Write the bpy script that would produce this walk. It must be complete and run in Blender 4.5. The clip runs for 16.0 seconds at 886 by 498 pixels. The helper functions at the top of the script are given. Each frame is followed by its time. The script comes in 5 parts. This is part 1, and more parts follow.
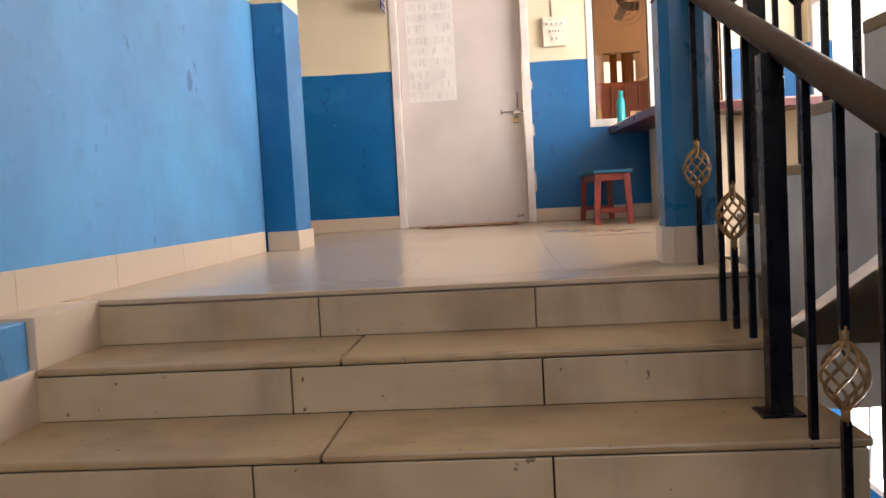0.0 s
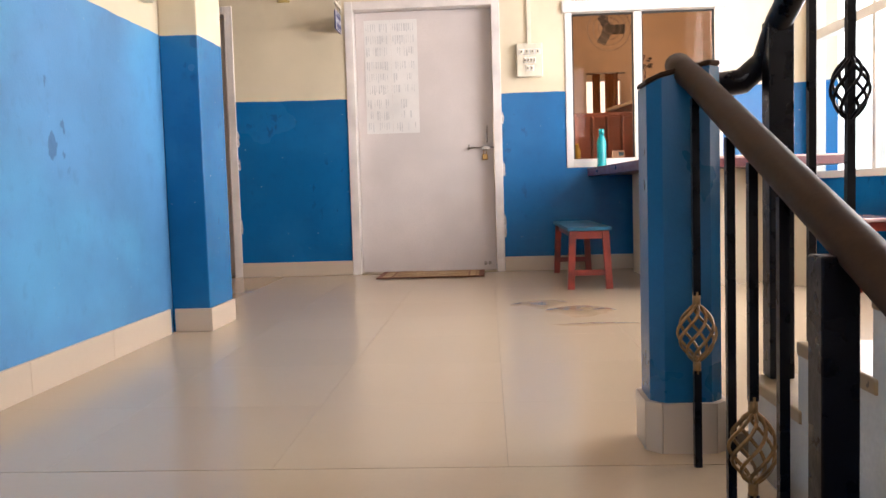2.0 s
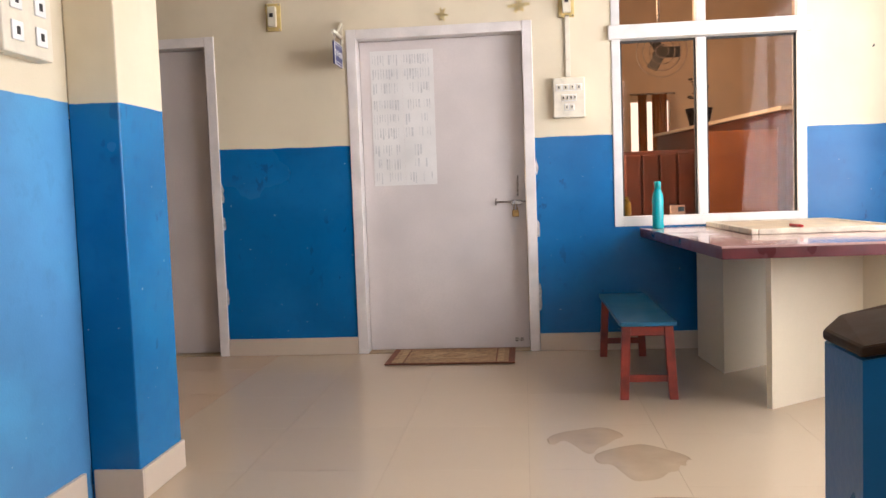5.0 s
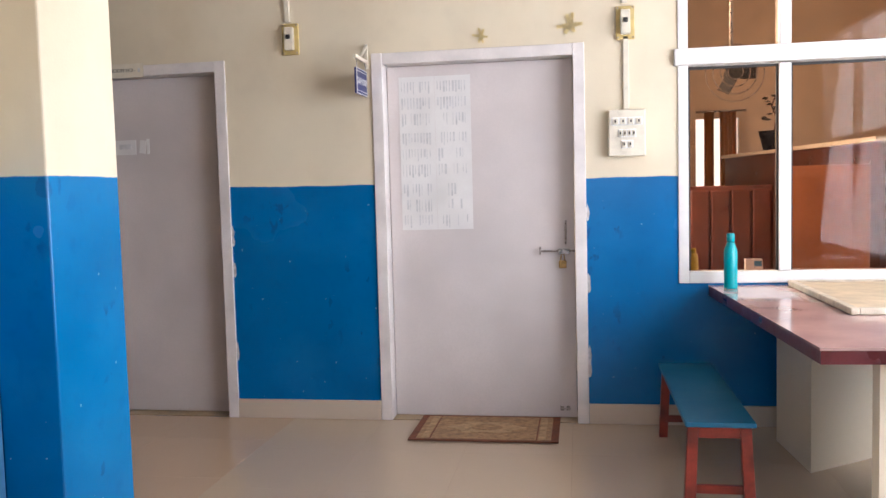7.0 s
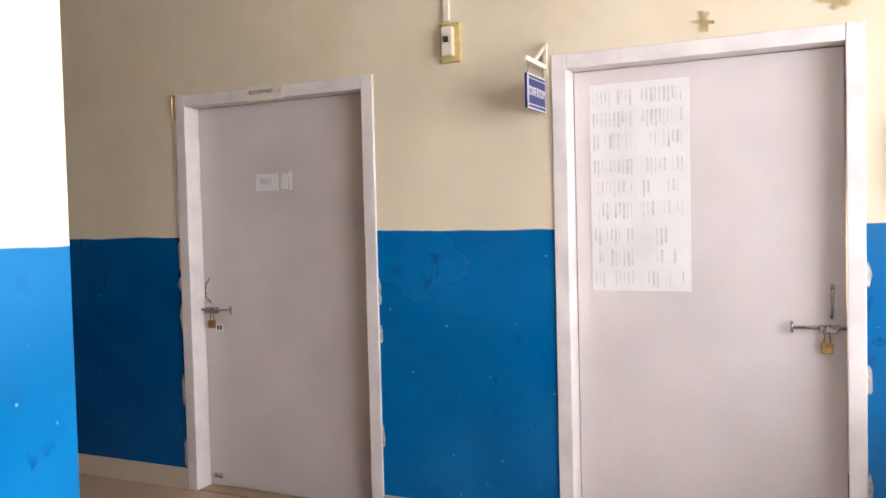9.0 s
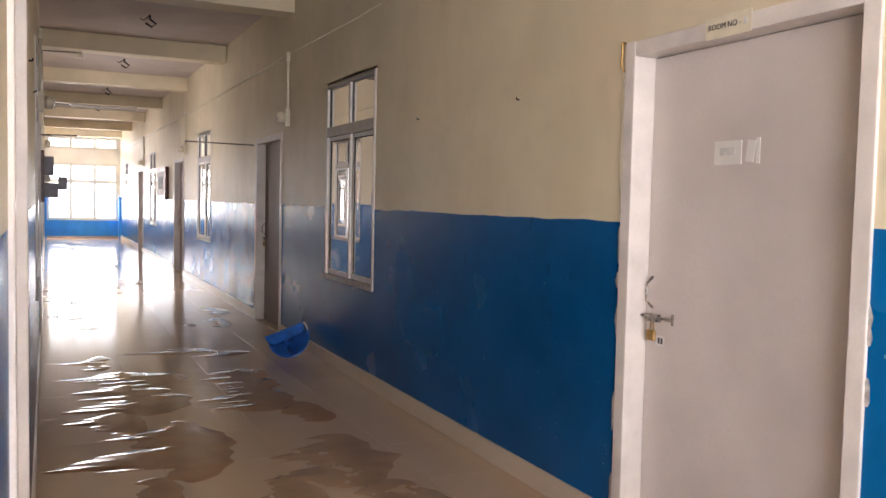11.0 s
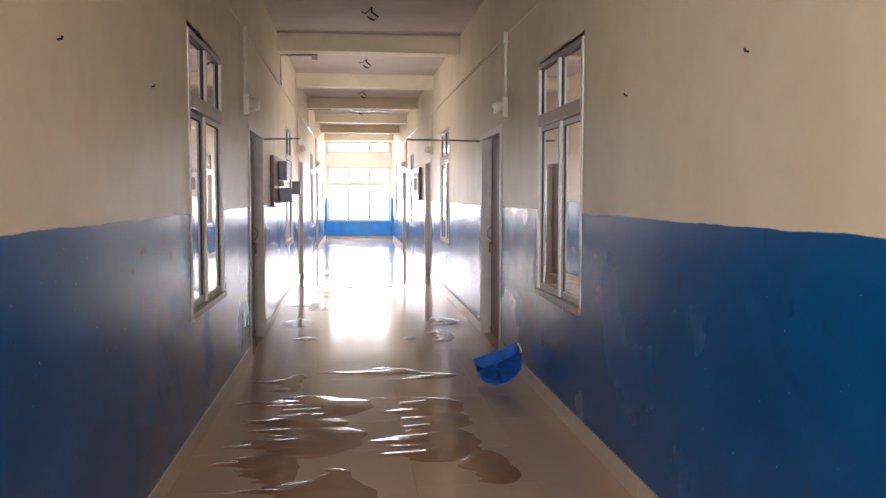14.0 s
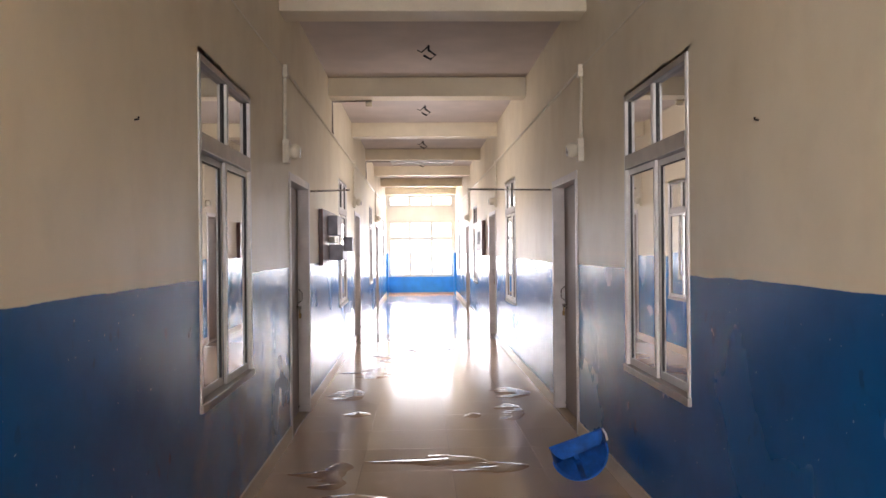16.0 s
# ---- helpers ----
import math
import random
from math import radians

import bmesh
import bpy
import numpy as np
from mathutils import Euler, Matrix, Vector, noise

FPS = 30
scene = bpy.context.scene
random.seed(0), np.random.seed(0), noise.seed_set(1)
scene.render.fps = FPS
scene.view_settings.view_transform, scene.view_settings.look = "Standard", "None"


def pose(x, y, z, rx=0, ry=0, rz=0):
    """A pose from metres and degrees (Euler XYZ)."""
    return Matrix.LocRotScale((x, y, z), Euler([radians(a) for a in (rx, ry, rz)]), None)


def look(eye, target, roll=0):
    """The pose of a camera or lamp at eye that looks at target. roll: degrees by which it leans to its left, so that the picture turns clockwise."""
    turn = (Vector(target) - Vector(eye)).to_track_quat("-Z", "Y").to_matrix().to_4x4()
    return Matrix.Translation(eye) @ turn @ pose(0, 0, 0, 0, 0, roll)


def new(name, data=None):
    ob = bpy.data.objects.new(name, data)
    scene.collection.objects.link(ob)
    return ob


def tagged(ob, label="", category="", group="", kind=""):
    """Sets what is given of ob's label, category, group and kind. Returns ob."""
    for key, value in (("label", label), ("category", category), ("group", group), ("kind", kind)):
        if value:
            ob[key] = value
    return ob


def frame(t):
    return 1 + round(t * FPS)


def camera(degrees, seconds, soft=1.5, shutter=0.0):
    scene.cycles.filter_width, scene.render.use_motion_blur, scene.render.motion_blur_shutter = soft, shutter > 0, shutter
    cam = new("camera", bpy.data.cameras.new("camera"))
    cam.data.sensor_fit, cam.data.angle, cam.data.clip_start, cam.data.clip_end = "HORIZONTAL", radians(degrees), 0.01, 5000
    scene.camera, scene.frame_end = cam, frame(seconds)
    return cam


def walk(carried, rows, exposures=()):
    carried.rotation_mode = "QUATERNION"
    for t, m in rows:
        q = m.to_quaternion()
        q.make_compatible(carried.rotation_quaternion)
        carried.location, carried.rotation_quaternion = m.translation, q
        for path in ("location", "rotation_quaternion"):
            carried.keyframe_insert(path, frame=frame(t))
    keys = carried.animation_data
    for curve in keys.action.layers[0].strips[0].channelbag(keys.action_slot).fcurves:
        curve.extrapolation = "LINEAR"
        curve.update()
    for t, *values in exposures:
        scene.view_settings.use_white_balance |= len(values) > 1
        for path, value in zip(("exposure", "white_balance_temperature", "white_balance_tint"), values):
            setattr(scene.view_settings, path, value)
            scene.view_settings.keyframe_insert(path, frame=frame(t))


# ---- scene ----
cam = camera(55.5, 16.0)
PATH = [
    (0, (0.418, -0.354, 0.256), (0.266, 1.636, 0.135), -3.1),
    (0.5, (0.461, -0.158, 0.383), (0.314, 1.833, 0.262), -2.4),
    (1, (0.455, 0.085, 0.469), (0.308, 2.075, 0.346), -2.1),
    (1.5, (0.483, 0.242, 0.517), (0.368, 2.234, 0.385), -2.0),
    (2, (0.567, 0.462, 0.634), (0.457, 2.454, 0.501), -1.7),
    (2.5, (0.561, 0.597, 0.669), (0.437, 2.588, 0.534), -1.5),
    (3, (0.544, 0.782, 0.783), (0.419, 2.774, 0.648), -0.9),
    (3.2, (0.552, 0.848, 0.788), (0.427, 2.839, 0.655), -0.9),
    (5.3, (0.629, 1.655, 1.115), (0.413, 3.639, 0.983), -2.3),
    (5.5, (0.672, 1.677, 1.144), (0.439, 3.659, 1.018), -2.4),
    (6, (0.662, 1.835, 1.173), (0.404, 3.814, 1.043), -2.4),
    (6.5, (0.634, 2.016, 1.268), (0.371, 3.994, 1.135), -2.4),
    (7, (0.653, 2.324, 1.344), (0.331, 4.294, 1.207), -1.5),
    (7.5, (0.659, 2.569, 1.41), (0.218, 4.515, 1.278), -0.6),
    (8, (0.643, 2.901, 1.497), (0.15, 4.835, 1.368), -1.1),
    (8.2, (0.643, 3.034, 1.49), (0.091, 4.953, 1.369), -1.3),
    (10.3, (0.415, 4.478, 1.416), (-1.009, 5.882, 1.366), 1.0),
    (10.5, (0.368, 4.593, 1.424), (-1.146, 5.898, 1.359), 1.5),
    (11, (0.332, 4.859, 1.452), (-1.474, 5.711, 1.341), 1.3),
    (11.5, (0.349, 5.079, 1.477), (-1.576, 5.594, 1.311), 2.2),
    (12, (0.225, 5.243, 1.477), (-1.738, 5.574, 1.282), 1.0),
    (12.5, (0.055, 5.387, 1.485), (-1.915, 5.675, 1.29), 0.8),
    (13, (-0.17, 5.606, 1.49), (-2.15, 5.837, 1.33), 0.6),
    (13.5, (-0.396, 5.735, 1.487), (-2.377, 5.962, 1.333), 0.5),
    (14, (-0.692, 5.732, 1.495), (-2.677, 5.945, 1.367), 0.1),
    (14.5, (-0.967, 5.759, 1.496), (-2.96, 5.9, 1.424), -0.6),
    (15, (-1.268, 5.821, 1.546), (-3.267, 5.9, 1.552), -0.9),
    (15.5, (-1.481, 5.826, 1.531), (-3.48, 5.884, 1.531), -0.8),
    (16, (-1.717, 5.817, 1.522), (-3.716, 5.879, 1.521), -0.5),
]
EXPOSURES = [
    (0.0, 0.34, 6450, 12), (1.0, 0.28, 6350, 12), (2.5, 0.2, 6050, 12), (3.2, 0.06, 6000, 12), (5.5, 0.06, 5750, 10), (6.5, 0.13, 5500, 10), (8.0, 0.2, 5400, 10),
    (10.5, 0.9, 6050, 10), (11.5, 0.74, 6050, 12), (12.5, 0.78, 5950, 12), (13.2, 0.94, 5700, 12), (14.0, 1.08, 5950, 12), (16.0, 1.18, 5900, 12),
]
walk(cam, [(t, look(eye, target, roll)) for t, eye, target, roll in PATH], EXPOSURES)

# ---- world and daylight ----
world = bpy.data.worlds.new("overcast_sky")
scene.world = world
world.use_nodes = True
wn = world.node_tree.nodes
sky = wn.new("ShaderNodeTexSky")
sky.sky_type = "NISHITA"
sky.sun_disc = False
sky.sun_elevation = radians(50)
sky.sun_rotation = radians(90)
wn["Background"].inputs[1].default_value = 0.12
world.node_tree.links.new(sky.outputs[0], wn["Background"].inputs[0])

sun = new("sun", bpy.data.lights.new("sun", "SUN"))
sun.data.energy, sun.data.angle, sun.data.color = 1.2, radians(12), (1.0, 0.95, 0.88)
sun.matrix_world = look((30, 4, 36), (0, 4, 0))


def window_light(name, eye, target, w, h, power, tint=(1.0, 0.875, 0.82)):
    """Area lamp in one opening, for sky light and for the added fills."""
    lamp = bpy.data.lights.new(name, "AREA")
    lamp.shape, lamp.size, lamp.size_y, lamp.energy, lamp.color = "RECTANGLE", w, h, power, tint
    ob = new(name, lamp)
    ob.matrix_world = look(eye, target)
    return ob


HALL_LIGHT, END_LIGHT, STAIR_LIGHT, OFFICE_FILL, LOW_LIGHT = 185, 180, 75, 120, 420
window_light("hall_window_light", (3.10, 4.75, 1.8), (0, 4.75, 2.1), 3.2, 2.1, HALL_LIGHT)
window_light("corridor_end_light", (-30.28, 5.92, 1.9), (-18, 5.92, 2.5), 2.2, 2.4, END_LIGHT)
window_light("stair_window_light", (1.2, -3.1, 2.2), (0.9, 3.0, 0.4), 2.6, 1.6, STAIR_LIGHT)
# Office lamp is an added fill, set to reach the partition's face.
window_light("office_fill_light", (0.72, 8.1, 1.8), (3, 8.3, 1.2), 1.3, 1.5, OFFICE_FILL, (1.0, 0.85, 0.65))
# Fill lamps added in the farther room windows to brighten the middle of the corridor.
CORRIDOR_FILL = 28
for i in (1, 2, 3):
    for y, way in ((7.22, -1), (4.695, 1)):
        window_light("corridor_fill_light", (-6.315 - 7.07 * i, y, 1.62), (-6.315 - 7.07 * i, y + way, 1.67), 1.15, 1.55, CORRIDOR_FILL)
window_light("lower_window_light", (3.10, 5.0, -1.3), (0, 5.0, -1.8), 3.0, 1.3, LOW_LIGHT)

# ---- materials ----


def nodes_of(name):
    m = bpy.data.materials.new(name)
    m.use_nodes = True
    return m, m.node_tree.nodes, m.node_tree.links, m.node_tree.nodes["Principled BSDF"]


def noise_node(n, l, scale, detail=4, stretch=(1, 1, 1), world_space=True):
    src = n.new("ShaderNodeNewGeometry") if world_space else n.new("ShaderNodeTexCoord")
    mp = n.new("ShaderNodeMapping")
    mp.inputs["Scale"].default_value = stretch
    l.new(src.outputs["Position" if world_space else "Object"], mp.inputs["Vector"])
    t = n.new("ShaderNodeTexNoise")
    t.inputs["Scale"].default_value = scale
    t.inputs["Detail"].default_value = detail
    l.new(mp.outputs[0], t.inputs["Vector"])
    return t


def ramp(n, l, src, a, b, ca=0.0, cb=1.0):
    r = n.new("ShaderNodeMapRange")
    r.inputs["From Min"].default_value, r.inputs["From Max"].default_value = a, b
    r.inputs["To Min"].default_value, r.inputs["To Max"].default_value = ca, cb
    l.new(src, r.inputs["Value"])
    return r.outputs[0]


def mix(n, l, fac, a, b):
    m = n.new("ShaderNodeMix")
    m.data_type = "RGBA"
    for sock, v in ((m.inputs[6], a), (m.inputs[7], b)):
        if isinstance(v, tuple):
            sock.default_value = (*v, 1)
        else:
            l.new(v, sock)
    if isinstance(fac, float):
        m.inputs[0].default_value = fac
    else:
        l.new(fac, m.inputs[0])
    return m.outputs[2]


def bump(n, l, p, src, strength, dist=0.01):
    b = n.new("ShaderNodeBump")
    b.inputs["Strength"].default_value, b.inputs["Distance"].default_value = strength, dist
    l.new(src, b.inputs["Height"])
    l.new(b.outputs[0], p.inputs["Normal"])
    return b


def plain(name, colour, rough=0.5, metal=0.0, vary=0.18, scale=7.0, relief=0.08, fine=90.0, coat=0.0):
    """A surface with soft stains and fine grain."""
    m, n, l, p = nodes_of(name)
    big = noise_node(n, l, scale, 3)
    small = noise_node(n, l, fine, 4)
    dark = tuple(c * (1 - 2 * vary) for c in colour)
    lite = tuple(min(1, c * (1 + vary)) for c in colour)
    c1 = mix(n, l, ramp(n, l, big.outputs[0], 0.3, 0.7), dark, lite)
    c2 = mix(n, l, ramp(n, l, small.outputs[0], 0.35, 0.75, 0.0, 0.3), c1, dark)
    l.new(c2, p.inputs["Base Color"])
    l.new(ramp(n, l, big.outputs[0], 0.3, 0.7, max(0.02, rough - 0.08), min(1, rough + 0.1)), p.inputs["Roughness"])
    p.inputs["Metallic"].default_value = metal
    p.inputs["Coat Weight"].default_value = coat
    if relief:
        bump(n, l, p, small.outputs[0], relief)
    return m


CREAM = (0.735, 0.65, 0.475)
BLUE = (0.004, 0.122, 0.345)
# BLUE darkened for the corridor, its dimness put into the colour.
SHADED_BLUE = (0.003, 0.083, 0.262)


def wall_paint(name, line, low=BLUE, high=CREAM, rough_low=0.26, rough_high=0.58):
    """Cream above, blue enamel below a hand-brushed line, with scuffs and patches."""
    m, n, l, p = nodes_of(name)
    geo = n.new("ShaderNodeNewGeometry")
    sep = n.new("ShaderNodeSeparateXYZ")
    l.new(geo.outputs["Position"], sep.inputs[0])
    wob = noise_node(n, l, 3.0, 5)
    add = n.new("ShaderNodeMath")
    add.operation = "MULTIPLY_ADD"
    l.new(wob.outputs[0], add.inputs[0])
    add.inputs[1].default_value = 0.03
    l.new(sep.outputs[2], add.inputs[2])
    is_high = ramp(n, l, add.outputs[0], line + 0.0135, line + 0.0165)
    big = noise_node(n, l, 1.1, 5)
    mid = noise_node(n, l, 6.0, 6)
    fine = noise_node(n, l, 130.0, 3)
    scuff = noise_node(n, l, 14.0, 6, (1, 1, 0.6))
    where = noise_node(n, l, 2.2, 2)
    lo = mix(n, l, ramp(n, l, big.outputs[0], 0.32, 0.68), tuple(c * 0.78 for c in low), tuple(min(1, c * 1.12) for c in low))
    lo = mix(n, l, ramp(n, l, mid.outputs[0], 0.5, 0.8, 0, 0.22), lo, tuple(c * 0.65 for c in low))
    haze = noise_node(n, l, 1.7, 7, (1, 1, 1.3))
    lo = mix(n, l, ramp(n, l, haze.outputs[0], 0.47, 0.68, 0, 0.32), lo, (low[0] + 0.018, low[1] * 1.6, low[2] * 1.38))
    rub = noise_node(n, l, 18.0, 7, (1, 1, 0.8))
    lo = mix(n, l, ramp(n, l, rub.outputs[0], 0.56, 0.74, 0, 0.25), lo, tuple(c * 0.6 for c in low))
    fleck = noise_node(n, l, 46.0, 1)
    lo = mix(n, l, ramp(n, l, fleck.outputs[0], 0.79, 0.81, 0, 0.6), lo, (0.30, 0.45, 0.55))
    mul = n.new("ShaderNodeMath")
    mul.operation = "MULTIPLY"
    l.new(ramp(n, l, scuff.outputs[0], 0.63, 0.665), mul.inputs[0])
    l.new(ramp(n, l, where.outputs[0], 0.53, 0.61, 0, 0.5), mul.inputs[1])
    lo = mix(n, l, mul.outputs[0], lo, (0.004, 0.035, 0.11))
    hi = mix(n, l, ramp(n, l, big.outputs[0], 0.3, 0.7), tuple(c * 0.88 for c in high), tuple(min(1, c * 1.05) for c in high))
    hi = mix(n, l, ramp(n, l, mid.outputs[0], 0.52, 0.78, 0, 0.22), hi, tuple(c * 0.74 for c in high))
    tan = noise_node(n, l, 2.6, 6, (1, 1, 0.5))
    hi = mix(n, l, ramp(n, l, tan.outputs[0], 0.5, 0.75, 0, 0.3), hi, (high[0] * 0.8, high[1] * 0.7, high[2] * 0.55))
    l.new(mix(n, l, is_high, lo, hi), p.inputs["Base Color"])
    r1 = ramp(n, l, big.outputs[0], 0.3, 0.7, rough_low - 0.012, rough_low + 0.02)
    r2 = ramp(n, l, mid.outputs[0], 0.3, 0.7, rough_high - 0.03, rough_high + 0.03)
    p.inputs["Specular IOR Level"].default_value = 0.27
    rm = n.new("ShaderNodeMix")
    l.new(is_high, rm.inputs[0])
    l.new(r1, rm.inputs[2])
    l.new(r2, rm.inputs[3])
    l.new(rm.outputs[0], p.inputs["Roughness"])
    bump(n, l, p, fine.outputs[0], 0.12, 0.004)
    return m


def marble(name, base, vein, rough, spread=0.10, grime=0.0):
    """Polished cream stone tile; each piece a little different."""
    m, n, l, p = nodes_of(name)
    info = n.new("ShaderNodeObjectInfo")
    big = noise_node(n, l, 1.4, 5 if grime else 2)
    vn = noise_node(n, l, 3.0, 4, (1.0, 3.0, 3.0))
    grain = noise_node(n, l, 60.0, 3)
    c = mix(n, l, ramp(n, l, big.outputs[0], 0.3, 0.7), tuple(k * (0.86 if grime else 0.985) for k in base), base)
    c = mix(n, l, ramp(n, l, vn.outputs[0], 0.45, 0.8, 0, 0.45 if grime else 0.03), c, vein)
    c = mix(n, l, ramp(n, l, info.outputs["Random"], 0, 1, 0, spread * 2), c, tuple(k * 0.7 for k in base))
    c = mix(n, l, ramp(n, l, grain.outputs[0], 0.5, 0.8, 0, 0.1), c, tuple(k * 0.75 for k in base))
    if grime:
        run = noise_node(n, l, 7.0, 5, (1, 1, 0.25))
        spot = noise_node(n, l, 2.6, 6)
        c = mix(n, l, ramp(n, l, run.outputs[0], 0.5, 0.72, 0, grime), c, tuple(k * 0.45 for k in base))
        c = mix(n, l, ramp(n, l, spot.outputs[0], 0.48, 0.7, 0, grime), c, (0.24, 0.15, 0.075))
        chip = noise_node(n, l, 38.0, 2)
        c = mix(n, l, ramp(n, l, chip.outputs[0], 0.72, 0.74, 0, 0.8), c, (0.07, 0.045, 0.025))
    l.new(c, p.inputs["Base Color"])
    p.inputs["Specular IOR Level"].default_value = 0.46
    p.inputs["Roughness"].default_value = rough
    if grime:
        bump(n, l, p, grain.outputs[0], 0.02, 0.001)
    return m


def glass(name, tint, mirror, rough=0.01):
    """Coated pane: part mirror, part see-through."""
    m = bpy.data.materials.new(name)
    m.use_nodes = True
    n, l = m.node_tree.nodes, m.node_tree.links
    n.remove(n["Principled BSDF"])
    g = n.new("ShaderNodeBsdfGlossy")
    g.inputs["Color"].default_value = (0.9, 0.9, 0.9, 1)
    g.inputs["Roughness"].default_value = rough
    t = n.new("ShaderNodeBsdfTransparent")
    t.inputs["Color"].default_value = (*tint, 1)
    x = n.new("ShaderNodeMixShader")
    x.inputs[0].default_value = mirror
    l.new(t.outputs[0], x.inputs[1])
    l.new(g.outputs[0], x.inputs[2])
    l.new(x.outputs[0], n["Material Output"].inputs[0])
    return m


def cloth(name, colour):
    """Thin cloth that lets light through."""
    m, n, l, p = nodes_of(name)
    folds = noise_node(n, l, 20.0, 3, (1, 1, 0.1))
    c = mix(n, l, ramp(n, l, folds.outputs[0], 0.3, 0.7), tuple(k * 0.6 for k in colour), colour)
    l.new(c, p.inputs["Base Color"])
    p.inputs["Roughness"].default_value = 0.9
    t = n.new("ShaderNodeBsdfTranslucent")
    l.new(c, t.inputs[0])
    x = n.new("ShaderNodeMixShader")
    x.inputs[0].default_value = 0.6
    l.new(p.outputs[0], x.inputs[1])
    l.new(t.outputs[0], x.inputs[2])
    l.new(x.outputs[0], n["Material Output"].inputs[0])
    return m


def glow(name, colour, strength):
    m = bpy.data.materials.new(name)
    m.use_nodes = True
    n, l = m.node_tree.nodes, m.node_tree.links
    n.remove(n["Principled BSDF"])
    e = n.new("ShaderNodeEmission")
    e.inputs[0].default_value = (*colour, 1)
    e.inputs[1].default_value = strength
    l.new(e.outputs[0], n["Material Output"].inputs[0])
    return m


M_BACK = wall_paint("painted_plaster_back", 1.397)
M_LEFT = wall_paint("painted_plaster_corridor_shaded", 1.384, low=SHADED_BLUE, rough_high=0.44)
M_RIGHT = wall_paint("painted_plaster_corridor_back_shaded", 1.386, low=SHADED_BLUE, rough_high=0.46)
# Stairwell blue, wall and ledge: strong daylight is put into the paler colour.
M_STAIR = wall_paint("painted_plaster_stair_lit", 1.422, low=(0.10, 0.285, 0.55), rough_low=0.36)
M_STAIR_LEDGE = plain("lit_blue_enamel", (0.08, 0.28, 0.55), 0.3, vary=0.15, scale=6)
M_PILLAR = wall_paint("painted_plaster_pillar", 1.417, low=(0.006, 0.14, 0.36))
M_CREAM = plain("cream_plaster", CREAM, 0.6, vary=0.07, scale=2, relief=0.1)
# Cream end wall whitened: the window glare is put into its colour.
M_ENDWALL = plain("glare_whitened_end_wall", (0.80, 0.78, 0.74), 0.6, vary=0.05, scale=2)
M_CEIL = plain("whitewashed_ceiling", (0.56, 0.49, 0.44), 0.8, vary=0.08, scale=2)
M_CHIP = plain("bare_plaster_chip", (0.55, 0.53, 0.50), 0.8, vary=0.2, scale=40)
M_GREY = plain("grey_blue_stringer_paint", (0.66, 0.67, 0.65), 0.5, vary=0.15, scale=4)
M_BLUE = plain("blue_enamel", (0.007, 0.115, 0.27), 0.32, vary=0.12, scale=5, relief=0.06)
# Dado blue at the corridor end, brightened to carry the glare.
M_BLUE_GLARE = plain("glare_brightened_blue_enamel", (0.04, 0.30, 0.78), 0.4, vary=0.08, scale=4)
M_TILE = marble("polished_cream_tile", (0.53, 0.385, 0.255), (0.43, 0.30, 0.185), 0.12, 0.12)
M_TILE_HALL = marble("satin_cream_tile", (0.50, 0.395, 0.275), (0.41, 0.32, 0.215), 0.2, 0.05)
M_STEP = marble("worn_step_stone", (0.43, 0.315, 0.175), (0.25, 0.17, 0.085), 0.36, 0.2, grime=0.55)
M_RISER = marble("riser_tile", (0.55, 0.435, 0.285), (0.33, 0.24, 0.14), 0.33, 0.16, grime=0.5)
M_SKIRT = marble("skirting_tile", (0.58, 0.48, 0.37), (0.46, 0.37, 0.27), 0.3)
M_GROUT = plain("dark_grout", (0.24, 0.18, 0.125), 0.9)
# Near-black that paints the shade in the gaps between treads and risers.
M_GAP_SHADE = plain("gap_shade_black", (0.035, 0.024, 0.014), 0.9)
M_DOOR = plain("pale_pink_white_door_paint", (0.66, 0.60, 0.57), 0.42, vary=0.08, scale=1.5, relief=0.03)
# Browner leaf for the corridor doors past the first pair.
M_LEAF_BROWN = plain("brown_door_leaf", (0.26, 0.19, 0.15), 0.45, vary=0.15, scale=2.5, relief=0.05)
M_FRAME = plain("white_door_frame_paint", (0.74, 0.69, 0.65), 0.4, vary=0.08, scale=6, relief=0.05)
M_ALU = plain("powder_coated_aluminium", (0.72, 0.70, 0.66), 0.38, vary=0.06, scale=9, relief=0.02)
M_ALU_OLD = plain("dull_aluminium", (0.36, 0.33, 0.30), 0.4, 0.4, vary=0.15, scale=9)
M_GLASS = glass("reflective_pane", (0.45, 0.42, 0.38), 0.8)
M_GLASS_BROWN = glass("brown_tinted_pane", (0.74, 0.60, 0.50), 0.015)
M_CLEAR = glass("clear_pane", (0.95, 0.97, 0.97), 0.06)
M_BLACK = plain("black_enamelled_iron", (0.0035, 0.003, 0.005), 0.3, 0.0, vary=0.08, scale=25, relief=0.06)
M_RAIL = plain("worn_brown_handrail", (0.05, 0.026, 0.013), 0.46, vary=0.2, scale=14, relief=0.02)
M_RAIL.node_tree.nodes["Principled BSDF"].inputs["Specular IOR Level"].default_value = 0.07
M_BLACK.node_tree.nodes["Principled BSDF"].inputs["Specular IOR Level"].default_value = 0.22
M_GOLD = plain("tarnished_gold_paint", (0.36, 0.21, 0.08), 0.45, 0.35, vary=0.3, scale=40)
M_REDWOOD = plain("red_oxide_painted_wood", (0.25, 0.03, 0.014), 0.4, vary=0.25, scale=12)
M_BENCHTOP = plain("teal_painted_wood", (0.008, 0.125, 0.24), 0.42, vary=0.05, scale=2.5, fine=40)
M_TABLETOP = plain("pinkish_laminate_top", (0.42, 0.28, 0.25), 0.08, vary=0.08, scale=4, relief=0.01)
M_EDGE = plain("maroon_table_edge", (0.10, 0.012, 0.014), 0.35, vary=0.2)
